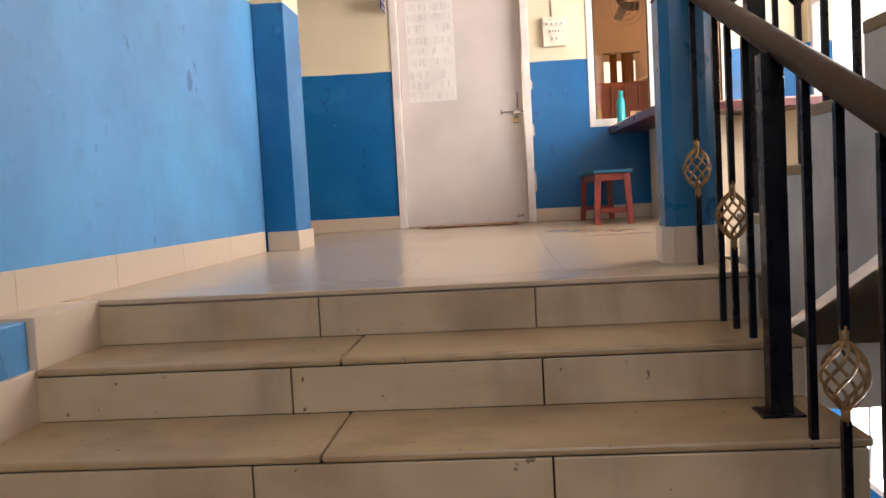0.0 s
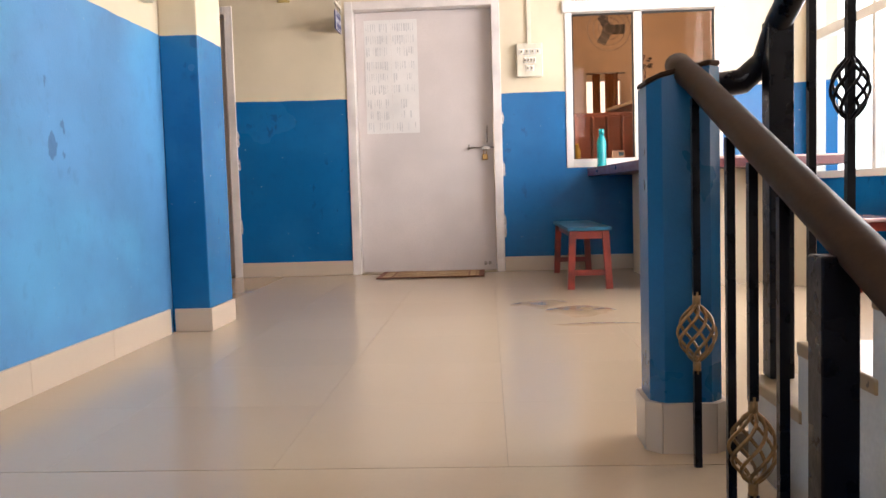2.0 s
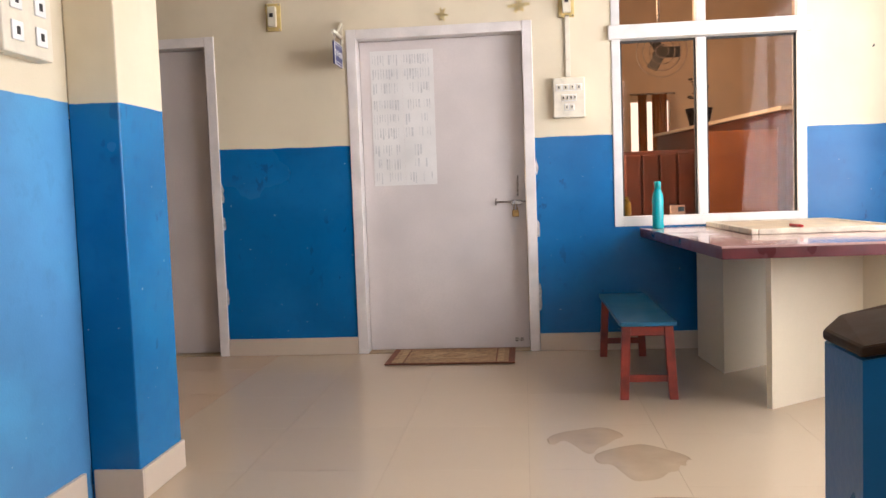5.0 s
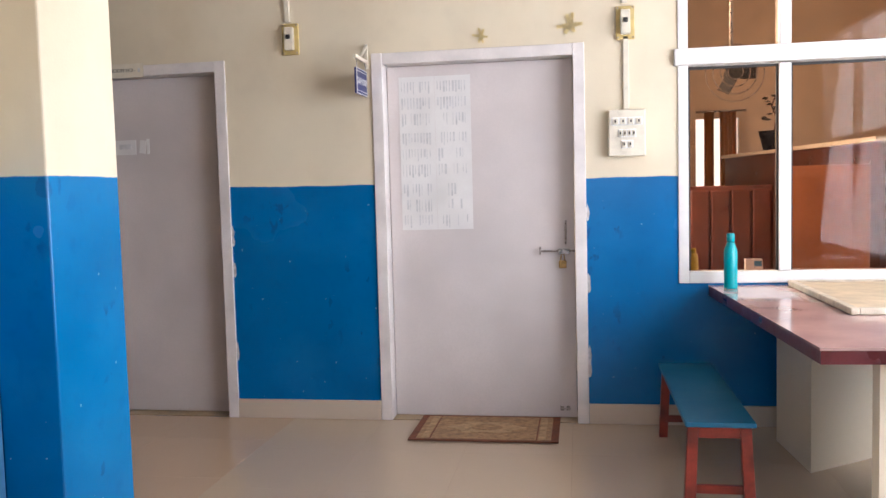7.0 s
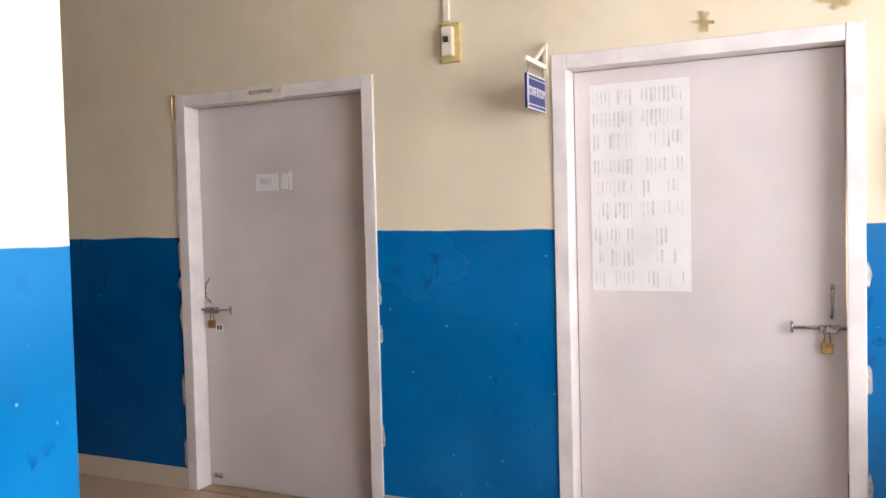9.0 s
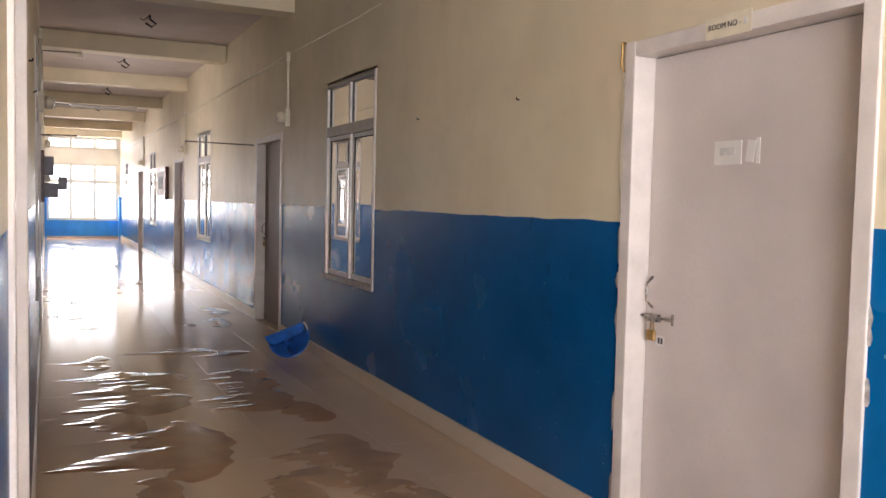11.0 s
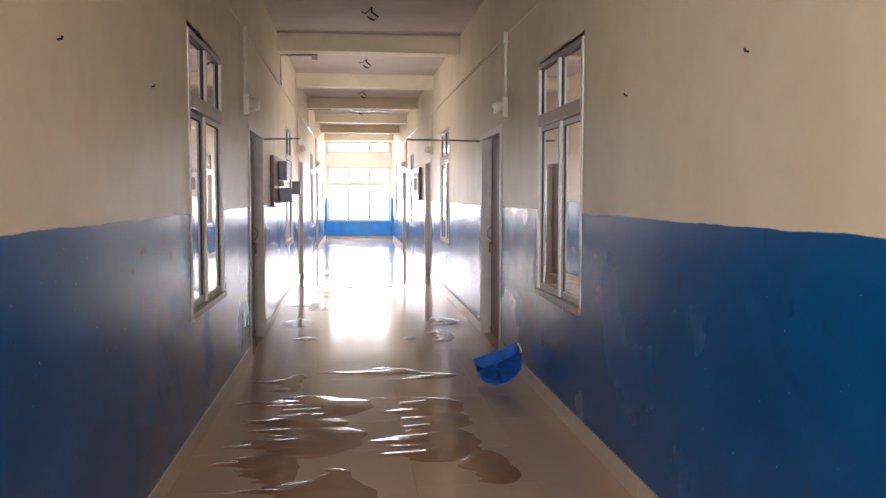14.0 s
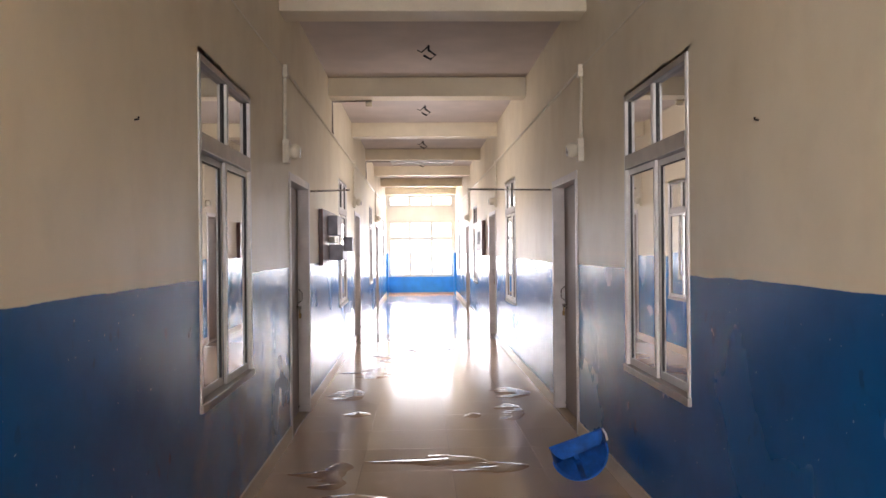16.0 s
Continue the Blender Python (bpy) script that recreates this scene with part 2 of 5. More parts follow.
M_SLAB = marble("stained_marble_slab", (0.72, 0.63, 0.47), (0.33, 0.24, 0.13), 0.35)
M_PLASTIC = plain("ivory_switch_plastic", (0.72, 0.66, 0.52), 0.35, vary=0.05, scale=20)
M_YELLOWED = plain("yellowed_plastic", (0.60, 0.46, 0.17), 0.4, vary=0.1, scale=20)
M_TAPE = plain("yellowed_tape", (0.74, 0.62, 0.32), 0.5, vary=0.1, scale=30)
M_DARK = plain("dark_socket_holes", (0.02, 0.018, 0.016), 0.6)
M_STEEL = plain("worn_steel", (0.42, 0.38, 0.34), 0.3, 0.9, vary=0.3, scale=60)
M_BRASS = plain("brass_padlock", (0.42, 0.26, 0.09), 0.35, 0.8, vary=0.2, scale=40)
M_PAPER = plain("printed_paper", (0.76, 0.74, 0.71), 0.7, vary=0.05, scale=5)
M_INK = plain("faded_grey_print", (0.64, 0.63, 0.62), 0.8, vary=0.1, scale=30)
M_WHITE = plain("white_plastic", (0.78, 0.77, 0.74), 0.4, vary=0.04)
M_STRIP = plain("worn_cream_batten", (0.58, 0.50, 0.38), 0.6, vary=0.18, scale=14, relief=0.2)
M_PLANK = plain("bleached_board", (0.55, 0.43, 0.28), 0.6, vary=0.15, scale=9)
M_BAG = plain("blue_plastic_sheet", (0.02, 0.15, 0.60), 0.35, vary=0.2, scale=12)
M_BLACKOUT = plain("darkened_room_plaster", (0.35, 0.30, 0.25), 0.8)
M_CURTAIN = cloth("orange_brown_curtain_cloth", (0.72, 0.36, 0.13))
M_SKYGLOW = glow("bright_overcast_distance", (1.0, 0.98, 0.95), 3.0)

# ---- mesh helpers ----
ORIGIN = {}


def cube(bm, x0, x1, y0, y1, z0, z1, bevel=0.0, m=None):
    made = bmesh.ops.create_cube(bm, size=1.0)["verts"]
    for v in made:
        v.co = Vector(((x0 + x1) / 2 + v.co.x * (x1 - x0), (y0 + y1) / 2 + v.co.y * (y1 - y0), (z0 + z1) / 2 + v.co.z * (z1 - z0)))
    if bevel:
        edges = {e for v in made for e in v.link_edges}
        made = bmesh.ops.bevel(bm, geom=list(edges), offset=bevel, segments=2, profile=0.5, affect="EDGES")["verts"]
        made = list({v for f in {f for v in made for f in v.link_faces} for v in f.verts})
    if m is not None:
        bmesh.ops.transform(bm, matrix=m, verts=made)
    return bm


def box(x0, x1, y0, y1, z0, z1, bevel=0.0, m=None):
    return cube(bmesh.new(), min(x0, x1), max(x0, x1), min(y0, y1), max(y0, y1), min(z0, z1), max(z0, z1), bevel, m)


def tube(bm, points, r, sides=10, cap=True, squash=1.0):
    """A round bar swept along points; r may be a list."""
    pts = [Vector(p) for p in points]
    rs = r if isinstance(r, (list, tuple)) else [r] * len(pts)
    rings, side = [], None
    for i, p in enumerate(pts):
        d = (pts[min(i + 1, len(pts) - 1)] - pts[max(i - 1, 0)]).normalized()
        ref = Vector((0, 0, 1)) if abs(d.z) < 0.95 else Vector((1, 0, 0))
        if side is None:
            side = d.cross(ref).normalized()
        side = (side - d * side.dot(d)).normalized()
        up = side.cross(d)
        rings.append([bm.verts.new(p + rs[i] * (math.cos(a) * side + squash * math.sin(a) * up)) for a in (2 * math.pi * k / sides for k in range(sides))])
    for a, b in zip(rings, rings[1:]):
        for k in range(sides):
            f = bm.faces.new((a[k], a[(k + 1) % sides], b[(k + 1) % sides], b[k]))
            f.smooth = sides > 6
    if cap:
        bm.faces.new(rings[0][::-1])
        bm.faces.new(rings[-1])
    return bm


def lathe(bm, x, y, profile, sides=20):
    """A turned body: profile of (radius, z)."""
    rings = [[bm.verts.new((x + r * math.cos(2 * math.pi * k / sides), y + r * math.sin(2 * math.pi * k / sides), z)) for k in range(sides)] for r, z in profile]
    for a, b in zip(rings, rings[1:]):
        for k in range(sides):
            f = bm.faces.new((a[k], a[(k + 1) % sides], b[(k + 1) % sides], b[k]))
            f.smooth = True
    bm.faces.new(rings[0][::-1])
    bm.faces.new(rings[-1])
    return bm


def prism(bm, outline, z0, z1):
    """An upright prism over an outline of (x, y)."""
    lo = [bm.verts.new((x, y, z0)) for x, y in outline]
    hi = [bm.verts.new((x, y, z1)) for x, y in outline]
    bm.faces.new(lo[::-1])
    bm.faces.new(hi)
    for k in range(len(lo)):
        j = (k + 1) % len(lo)
        bm.faces.new((lo[k], lo[j], hi[j], hi[k]))
    return bm


def thing(name, at, label, category, group="", kind=""):
    ob = new(name)
    ob.location = at
    ob.empty_display_size = 0.1
    ORIGIN[ob.name] = Vector(at)
    return tagged(ob, label, category, group, kind)


def solid(name, bm, material, label="", category="", group="", kind=""):
    """A thing that is one mesh."""
    bmesh.ops.recalc_face_normals(bm, faces=bm.faces)
    me = bpy.data.meshes.new(name)
    bm.to_mesh(me)
    bm.free()
    me.materials.append(material)
    ob = new(name, me)
    ORIGIN[ob.name] = Vector((0, 0, 0))
    return tagged(ob, label, category, group, kind)


def part(name, bm, material, parent, label=""):
    """One mesh under a thing or a part; bm is in world metres."""
    o = ORIGIN[parent.name]
    bmesh.ops.translate(bm, vec=-o, verts=bm.verts)
    ob = solid(name, bm, material, label)
    ob.parent = parent
    ORIGIN[ob.name] = o
    return ob


def share(name, ob, parent, at):
    """Another object on the mesh of ob, under parent, at a world place."""
    c = new(name, ob.data)
    c.parent = parent
    c.location = Vector(at) - ORIGIN[parent.name]
    return c


def wall_mesh(axis, face, depth, u0, u1, z0, z1, openings):
    """Wall along axis "x" or "y" with its face at the given place, cut by openings (u0, u1, z0, z1)."""
    us = sorted({u0, u1, *(o[0] for o in openings), *(o[1] for o in openings)})
    zs = sorted({z0, z1, *(o[2] for o in openings), *(o[3] for o in openings)})
    us = [u for u in us if u0 <= u <= u1]
    zs = [z for z in zs if z0 <= z <= z1]
    bm = bmesh.new()
    full = {}
    for i in range(len(us) - 1):
        for j in range(len(zs) - 1):
            cu, cz = (us[i] + us[i + 1]) / 2, (zs[j] + zs[j + 1]) / 2
            full[i, j] = not any(o[0] < cu < o[1] and o[2] < cz < o[3] for o in openings)

    def P(u, d, z):
        return (u, face + d, z) if axis == "x" else (face + d, u, z)

    def quad(*c):
        bm.faces.new([bm.verts.new(P(*q)) for q in c])

    for (i, j), f in full.items():
        if not f:
            continue
        a, b, c, d = us[i], us[i + 1], zs[j], zs[j + 1]
        quad((a, 0, c), (b, 0, c), (b, 0, d), (a, 0, d))
        quad((a, depth, c), (b, depth, c), (b, depth, d), (a, depth, d))
        if not full.get((i - 1, j)):
            quad((a, 0, c), (a, depth, c), (a, depth, d), (a, 0, d))
        if not full.get((i + 1, j)):
            quad((b, 0, c), (b, depth, c), (b, depth, d), (b, 0, d))
        if not full.get((i, j - 1)):
            quad((a, 0, c), (b, 0, c), (b, depth, c), (a, depth, c))
        if not full.get((i, j + 1)):
            quad((a, 0, d), (b, 0, d), (b, depth, d), (a, depth, d))
    bmesh.ops.remove_doubles(bm, verts=bm.verts, dist=0.0005)
    return bm


# ---- plan ----
Y_BACK, Y_LEFT, X_STAIR, X_EAST, X_END = 7.12, 4.795, -0.972, 3.02, -30.03
H_CEIL, H_BEAM = 3.54, 3.315
PERIOD = 7.07
D_MAIN = (-0.522, 0.69, 0.0, 2.145)
D_ROOM = [(-2.645 - PERIOD * i, -1.415 - PERIOD * i, 0.0, 2.15) for i in range(4)]
W_HALL = (1.19, 2.39, 0.80, 2.66)
W_ROOM = [(-6.93 - PERIOD * i, -5.70 - PERIOD * i, 0.785, 2.455) for i in range(4)]
EDGE_Y = 2.12
GO, RISE, N_STEPS = 0.362, 0.138, 9

# ---- walls, floors, ceilings ----
# Back wall is split here so its corridor part takes the shaded blue.
X_SPLIT = -2.03
solid("wall_back_corridor", wall_mesh("x", Y_BACK, 0.2, X_END, X_SPLIT, -0.2, 3.9, [(D_ROOM[0][0], X_SPLIT, 0.0, 2.15), *D_ROOM[1:], *W_ROOM]), M_RIGHT, "cream corridor back wall, glossy blue dado darkened as shade", "wall", kind="structure")
solid("wall_back", wall_mesh("x", Y_BACK, 0.2, X_SPLIT, X_EAST + 0.2, -0.2, 3.9, [(X_SPLIT, D_ROOM[0][1], 0.0, 2.15), D_MAIN, W_HALL]), M_BACK, "cream plaster wall with scuffed blue enamel dado", "wall", kind="structure")
solid("wall_corridor", wall_mesh("x", Y_LEFT, -0.2, X_END, X_STAIR, -0.2, 3.9, [*D_ROOM, *W_ROOM]), M_LEFT, "cream corridor wall, glossy blue dado darkened as shade", "wall", kind="structure")
solid("wall_stair", wall_mesh("y", X_STAIR, -0.2, -3.4, 4.437, -3.0, 3.9, []), M_STAIR, "blue painted stairwell wall paled as if lit, cream above", "wall", kind="structure")
W_EAST = (3.05, 7.02, 0.66, 2.75)
W_EAST_LOW = (3.05, 7.02, -2.05, -0.65)
solid("wall_east", wall_mesh("y", X_EAST, 0.2, -3.4, Y_BACK, -3.0, 3.9, [W_EAST, W_EAST_LOW]), M_BACK, "cream wall with blue dado and wide windows", "wall", kind="structure")
W_END = (4.86, 7.05, 0.58, 2.47)
W_END_TOP = (4.86, 7.05, 2.92, 3.33)
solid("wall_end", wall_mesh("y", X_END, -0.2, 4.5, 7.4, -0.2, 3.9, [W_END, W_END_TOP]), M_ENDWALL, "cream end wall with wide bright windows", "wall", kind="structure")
solid("wall_south", wall_mesh("x", -3.2, -0.2, -1.3, 3.3, -3.0, 3.9, [(-0.6, 2.6, 1.2, 3.0)]), M_STAIR, "blue stairwell wall with a window", "wall", kind="structure")
solid("pillar", box(X_STAIR, -0.787, 4.437, 4.80, 0, H_CEIL, 0.006), M_PILLAR, "square corner pillar, blue below and cream above", "pillar", kind="structure")
solid("ceiling", box(X_END, X_EAST, 1.9, Y_BACK, H_CEIL, H_CEIL + 0.12), M_CEIL, "whitewashed concrete ceiling", "ceiling", kind="structure")
solid("ceiling_stair", box(-1.3, X_EAST, -3.4, 1.9, H_CEIL + 0.004, H_CEIL + 0.12), M_CEIL, "whitewashed stairwell ceiling", "ceiling", kind="structure")
for i in range(9):
    xb = -0.97 - 3.55 * i
    solid("ceiling_beam", box(xb - 0.30, xb, Y_LEFT, Y_BACK, H_BEAM, H_CEIL, 0.008), M_CREAM, "cream painted concrete ceiling beam", "beam", "corridor beams", "structure")
floor = solid("floor", box(X_END, -1.06, Y_LEFT - 0.02, Y_BACK + 0.02, -0.2, -0.008), M_GROUT, "polished cream tiled floor, wet in places", "floor", kind="structure")
floor_hall = solid("floor_hall", box(-1.06, 1.15, EDGE_Y, Y_BACK + 0.02, -0.2, -0.008), M_GROUT, "polished cream tiled landing floor", "floor", kind="structure")
floor_east = solid("floor_east", box(1.15, X_EAST, 2.63, Y_BACK + 0.02, -0.2, -0.008), M_GROUT, "polished cream tiled hall floor", "floor", kind="structure")
solid("slab_edge_beam", box(1.15, X_EAST, 2.63, 2.86, -0.55, -0.2), M_CREAM, "white painted beam under the landing", "beam", kind="structure")
solid("floor_lower", box(-1.3, X_EAST, 1.5, Y_BACK, -2.8, -2.68), M_TILE, "tiled floor of the storey below", "floor", kind="structure")
solid("wall_lower", box(-1.3, X_EAST, Y_BACK, Y_BACK + 0.2, -2.8, -0.2), M_BACK, "blue wall of the storey below", "wall", kind="structure")

# added shells for the closed rooms behind the corridor; plaster darkened to read unlit
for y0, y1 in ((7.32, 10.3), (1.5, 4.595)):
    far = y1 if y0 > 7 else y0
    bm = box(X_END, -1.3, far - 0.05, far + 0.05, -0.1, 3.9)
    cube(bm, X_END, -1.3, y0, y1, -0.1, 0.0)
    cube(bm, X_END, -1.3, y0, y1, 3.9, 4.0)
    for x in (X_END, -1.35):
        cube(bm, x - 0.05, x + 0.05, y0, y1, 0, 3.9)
    solid("wall_room", bm, M_BLACKOUT, "darkened plaster shell standing in for closed rooms", "wall", kind="structure")

# distance outside the windows
solid("backdrop", box(3.9, 3.92, -1, 9, -4, 6), M_SKYGLOW, "bright white daylight outside the window", "backdrop", kind="structure")
solid("backdrop", box(X_END - 2.0, X_END - 1.98, 2, 10, -2, 7), M_SKYGLOW, "bright white daylight outside the window", "backdrop", kind="structure")

# ---- stairs ----
stairs = thing("stairs", (0, EDGE_Y, 0), "worn cream stone stairs with tiled risers", "stairs", kind="structure")
X0, X1 = -0.83, 1.13
for i in range(N_STEPS):
    yf = EDGE_Y - GO * i
    z = -RISE * (i + 1)
    # Core coloured near-black so the slit under each nosing reads as shaded.
    part("step_core", box(X_STAIR, X1, yf - GO if i < N_STEPS - 1 else -3.2, yf - 0.012, z - 0.2, z - 0.0195), M_GAP_SHADE, stairs)
    for a, b in ((X0, -0.152), (-0.148, 0.490), (0.494, X1)):
        part("riser_tile", box(a, b, yf - 0.014, yf - 0.004, z, z + RISE - 0.021, 0.002), M_RISER, stairs)
    cut = (-0.02, 0.0, 0.31)[i % 3]
    for a, b in ((X0, cut - 0.002), (cut + 0.002, X1 + 0.012)):
        y_near = yf - GO - 0.012 if i < N_STEPS - 1 else -3.2
        part("tread_slab", box(a, b, y_near, yf - 0.012, z - 0.019, z, 0.006), M_STEP, stairs)
    part("side_block", box(X_STAIR if i == 0 else X0 - 0.02, X0, yf - GO + 0.001, yf, z - 0.1, z + RISE, 0.003), M_SKIRT, stairs, "cream tiled upstand beside the steps")
part("ledge_wall", box(X_STAIR, X0 - 0.024, -3.2, EDGE_Y - GO, -1.7, -0.162), M_SKIRT, stairs, "cream tiled wall under the ledge")
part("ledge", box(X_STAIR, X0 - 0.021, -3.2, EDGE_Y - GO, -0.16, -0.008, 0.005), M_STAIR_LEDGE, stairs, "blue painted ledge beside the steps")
part("landing_nosing", box(X_STAIR, 1.15, EDGE_Y - 0.007, EDGE_Y + 0.25, -0.016, 0.0, 0.004), M_TILE_HALL, stairs, "chipped cream stone nosing")

# upper flight
upper = thing("upper_flight", (1.22, 2.55, 0), "upper stair flight with grey-blue painted side", "stairs", kind="structure")
for i in range(10):
    ya = 2.63 - 0.35 * i
    z = 0.148 * (i + 1)
    part("tread_slab", box(1.215, X_EAST, ya - 0.37, ya, z - 0.03, z, 0.005), M_STEP, upper)
    part("step_core", box(1.265, X_EAST, ya - 0.35, ya - 0.005, z - 0.20, z - 0.03), M_GREY, upper)


for i in range(10):
    ya, yb, z = 2.63 - 0.35 * i, 2.63 - 0.35 * (i + 1), 0.148 * (i + 1) - 0.03
    lows = [max(-0.30, -0.30 + 0.394 * (2.51 - y)) for y in (ya, yb)]
    bm = bmesh.new()
    fr = [[bm.verts.new((x, y, zz)) for y, zz in ((ya, lows[0]), (yb, lows[1]), (yb, z), (ya, z))] for x in (1.22, 1.265)]
    bm.faces.new(fr[0])
    bm.faces.new(fr[1][::-1])
    for k in range(4):
        bm.faces.new((fr[0][k], fr[1][k], fr[1][(k + 1) % 4], fr[0][(k + 1) % 4]))
    part("stringer", bm, M_GREY, upper, "grey-blue painted side of the flight")
bm = bmesh.new()
vs = [bm.verts.new(p) for p in ((1.265, -0.87, 1.03), (X_EAST, -0.87, 1.03), (X_EAST, 2.51, -0.30), (1.265, 2.51, -0.30))]
bmesh.ops.solidify(bm, geom=[bm.faces.new(vs)], thickness=0.02)
part("soffit", bm, M_CREAM, upper, "cream painted sloping soffit")

# ---- skirting ----


def skirting(y, s, x0, x1, h=0.115):
    """Skirting tiles along a wall that runs with x; s is the way out of the wall."""
    n = max(1, round((x1 - x0) / 0.62))
    d = (x1 - x0) / n
    run = thing("baseboard", ((x0 + x1) / 2, y, 0), "cream stone skirting tiles along the wall", "skirting", "skirting runs", "structure")
    first = None
    for i in range(n):
        c = (x0 + d * (i + 0.5), y + s * 0.006, 0)
        if first is None:
            first = part("skirting_tile", box(c[0] - d / 2 + 0.001, c[0] + d / 2 - 0.001, y + s * 0.013, y - s * 0.006, 0.001, h, 0.002), M_SKIRT, run)
            first_c = c
        else:
            sh = share("skirting_tile", first, run, ORIGIN[run.name] + Vector((c[0] - first_c[0], 0, 0)))
    return run


cuts = sorted([D_MAIN[:2], *[d[:2] for d in D_ROOM]])
xs = [X_END, *[v for c in cuts for v in c], X_EAST]
for a, b in zip(xs[0::2], xs[1::2]):
    skirting(Y_BACK, -1, a, b)
cuts = sorted([d[:2] for d in D_ROOM])
xs = [X_END, *[v for c in cuts for v in c], -0.80]
for a, b in zip(xs[0::2], xs[1::2]):
    skirting(Y_LEFT if b < -1 else 4.80, 1, a, b)
run = thing("baseboard", (X_STAIR, 2, 0), "cream stone skirting band on the stairwell wall", "skirting", "skirting runs", "structure")
for i in range(9):
    part("skirting_tile", box(X_STAIR, X_STAIR + 0.014, -1.2 + 0.62 * i + 0.001, min(4.437, -1.2 + 0.62 * (i + 1)) - 0.001, -0.012, 0.118, 0.002), M_SKIRT, run)
run = thing("baseboard", (-0.88, 4.43, 0), "cream stone skirting round the pillar foot", "skirting", "skirting runs", "structure")
part("skirting_tile", box(X_STAIR + 0.015, -0.774, 4.424, 4.437, 0.001, 0.112, 0.002), M_SKIRT, run)
part("skirting_tile", box(-0.787, -0.774, 4.438, 4.80, 0.001, 0.112, 0.002), M_SKIRT, run)

# ---- doors and windows ----


def bolt(parent, xa, y, s, z, way):
    """Sliding bolt with hasp, pull and padlock; way is the side that the rod shoots to."""
    yo = y - s * 0.025
    rod = part("bolt_rod", tube(bmesh.new(), [(xa, yo, z), (xa + way * 0.21, yo, z)], 0.006, 8), M_STEEL, parent, "worn steel sliding bolt")
    bm = tube(bmesh.new(), [(xa, yo, z - 0.02), (xa, yo, z + 0.025)], 0.006, 8)
    part("bolt_knob", bm, M_STEEL, rod)
    bm = box(xa + way * 0.10, xa + way * 0.17, y, yo - s * 0.008, z - 0.02, z + 0.012, 0.003)
    part("staple", bm, M_STEEL, rod)
    bm = tube(bmesh.new(), [(xa + way * 0.145, y - s * 0.012, z + 0.04), (xa + way * 0.147, y - s * 0.045, z + 0.07), (xa + way * 0.147, y - s * 0.045, z + 0.14), (xa + way * 0.148, y - s * 0.012, z + 0.17)], 0.006, 8)
    part("pull_handle", bm, M_STEEL, parent, "thin curved steel pull handle")
    bm = box(xa + way * 0.105, xa + way * 0.15, yo - s * 0.012, yo + s * 0.006, z - 0.10, z - 0.055, 0.005)
    tube(bm, [(xa + way * 0.115, yo, z - 0.06), (xa + way * 0.12, yo, z - 0.02), (xa + way * 0.135, yo, z - 0.02), (xa + way * 0.14, yo, z - 0.06)], 0.004, 6)
    part("padlock", bm, M_BRASS, parent, "small brass padlock hanging from the bolt")


def foot_bolt(parent, x, y, s):
    for k in (0, 1):
        part("foot_bolt", box(x + 0.035 * k, x + 0.022 + 0.035 * k, y - s * 0.012, y, 0.05, 0.075, 0.002), M_STEEL, parent, "small steel bolt plate")
    part("foot_bolt_rod", tube(bmesh.new(), [(x + 0.01, y - s * 0.014, 0.062), (x + 0.06, y - s * 0.014, 0.062)], 0.004, 6), M_STEEL, parent)


def door(o, y, s, name, label, lock_side, lip=0.012, leaf=None, look_of_leaf="pale pinkish white flush door leaf"):
    """A flush door in its frame; o is the opening, s the way into the wall."""
    x0, x1, _, zt = o
    fw = 0.065
    d = thing(name, ((x0 + x1) / 2, y, 0), label, "door", "flush room doors", "structure")
    a, b = y - s * lip, y + s * 0.14
    part("jamb", box(x0, x0 + fw, a, b, 0, zt, 0.004), M_FRAME, d, "white painted wooden jamb")
    part("jamb", box(x1 - fw, x1, a, b, 0, zt, 0.004), M_FRAME, d, "white painted wooden jamb")
    part("head", box(x0 + fw, x1 - fw, a + s * 0.002, b, zt - fw, zt - 0.001, 0.004), M_FRAME, d)
    part("door_leaf", box(x0 + fw + 0.003, x1 - fw - 0.003, y + s * 0.095, y + s * 0.132, 0.008, zt - fw - 0.003, 0.003), leaf or M_DOOR, d, look_of_leaf)
    part("threshold", box(x0 + fw, x1 - fw, y + s * 0.002, y + s * 0.235, -0.004, 0.005, 0.002), M_STEP, d)
    yl = y + s * 0.095
    foot_bolt(d, x1 - fw - 0.10 if lock_side > 0 else x0 + fw + 0.03, yl, s)
    if lock_side > 0:
        bolt(d, x1 - fw - 0.20, yl, s, 0.985, 1)
    else:
        bolt(d, x0 + fw + 0.20, yl, s, 0.985, -1)
    return d


door_main = door(D_MAIN, Y_BACK, 1, "door_1", "closed pale pinkish white door with notices taped on it", 1)
for i, o in enumerate(D_ROOM):
    about = ("closed pale white flush door with white frame", None, "pale pinkish white flush door leaf") if i == 0 else ("closed brown flush door in a white frame", M_LEAF_BROWN, "dull brown flush door leaf")
    dd = door(o, Y_BACK, 1, "door_%d" % (i + 2), about[0], -1, leaf=about[1], look_of_leaf=about[2])
    door(o, Y_LEFT, -1, "door_%d" % (i + 6), about[0], -1, leaf=about[1], look_of_leaf=about[2])
    if i == 0:
        door_room = dd
xl = D_ROOM[0][0] + 0.065
part("mark_plate", box(xl + 0.075, xl + 0.125, Y_BACK + 0.0925, Y_BACK + 0.095, 0.865, 0.905), M_WHITE, door_room, "small white numbered sticker")
for k, w in ((0.087, 0.012), (0.106, 0.011)):
    part("mark", box(xl + k, xl + k + w, Y_BACK + 0.0915, Y_BACK + 0.0925, 0.873, 0.898), M_DARK, door_room)
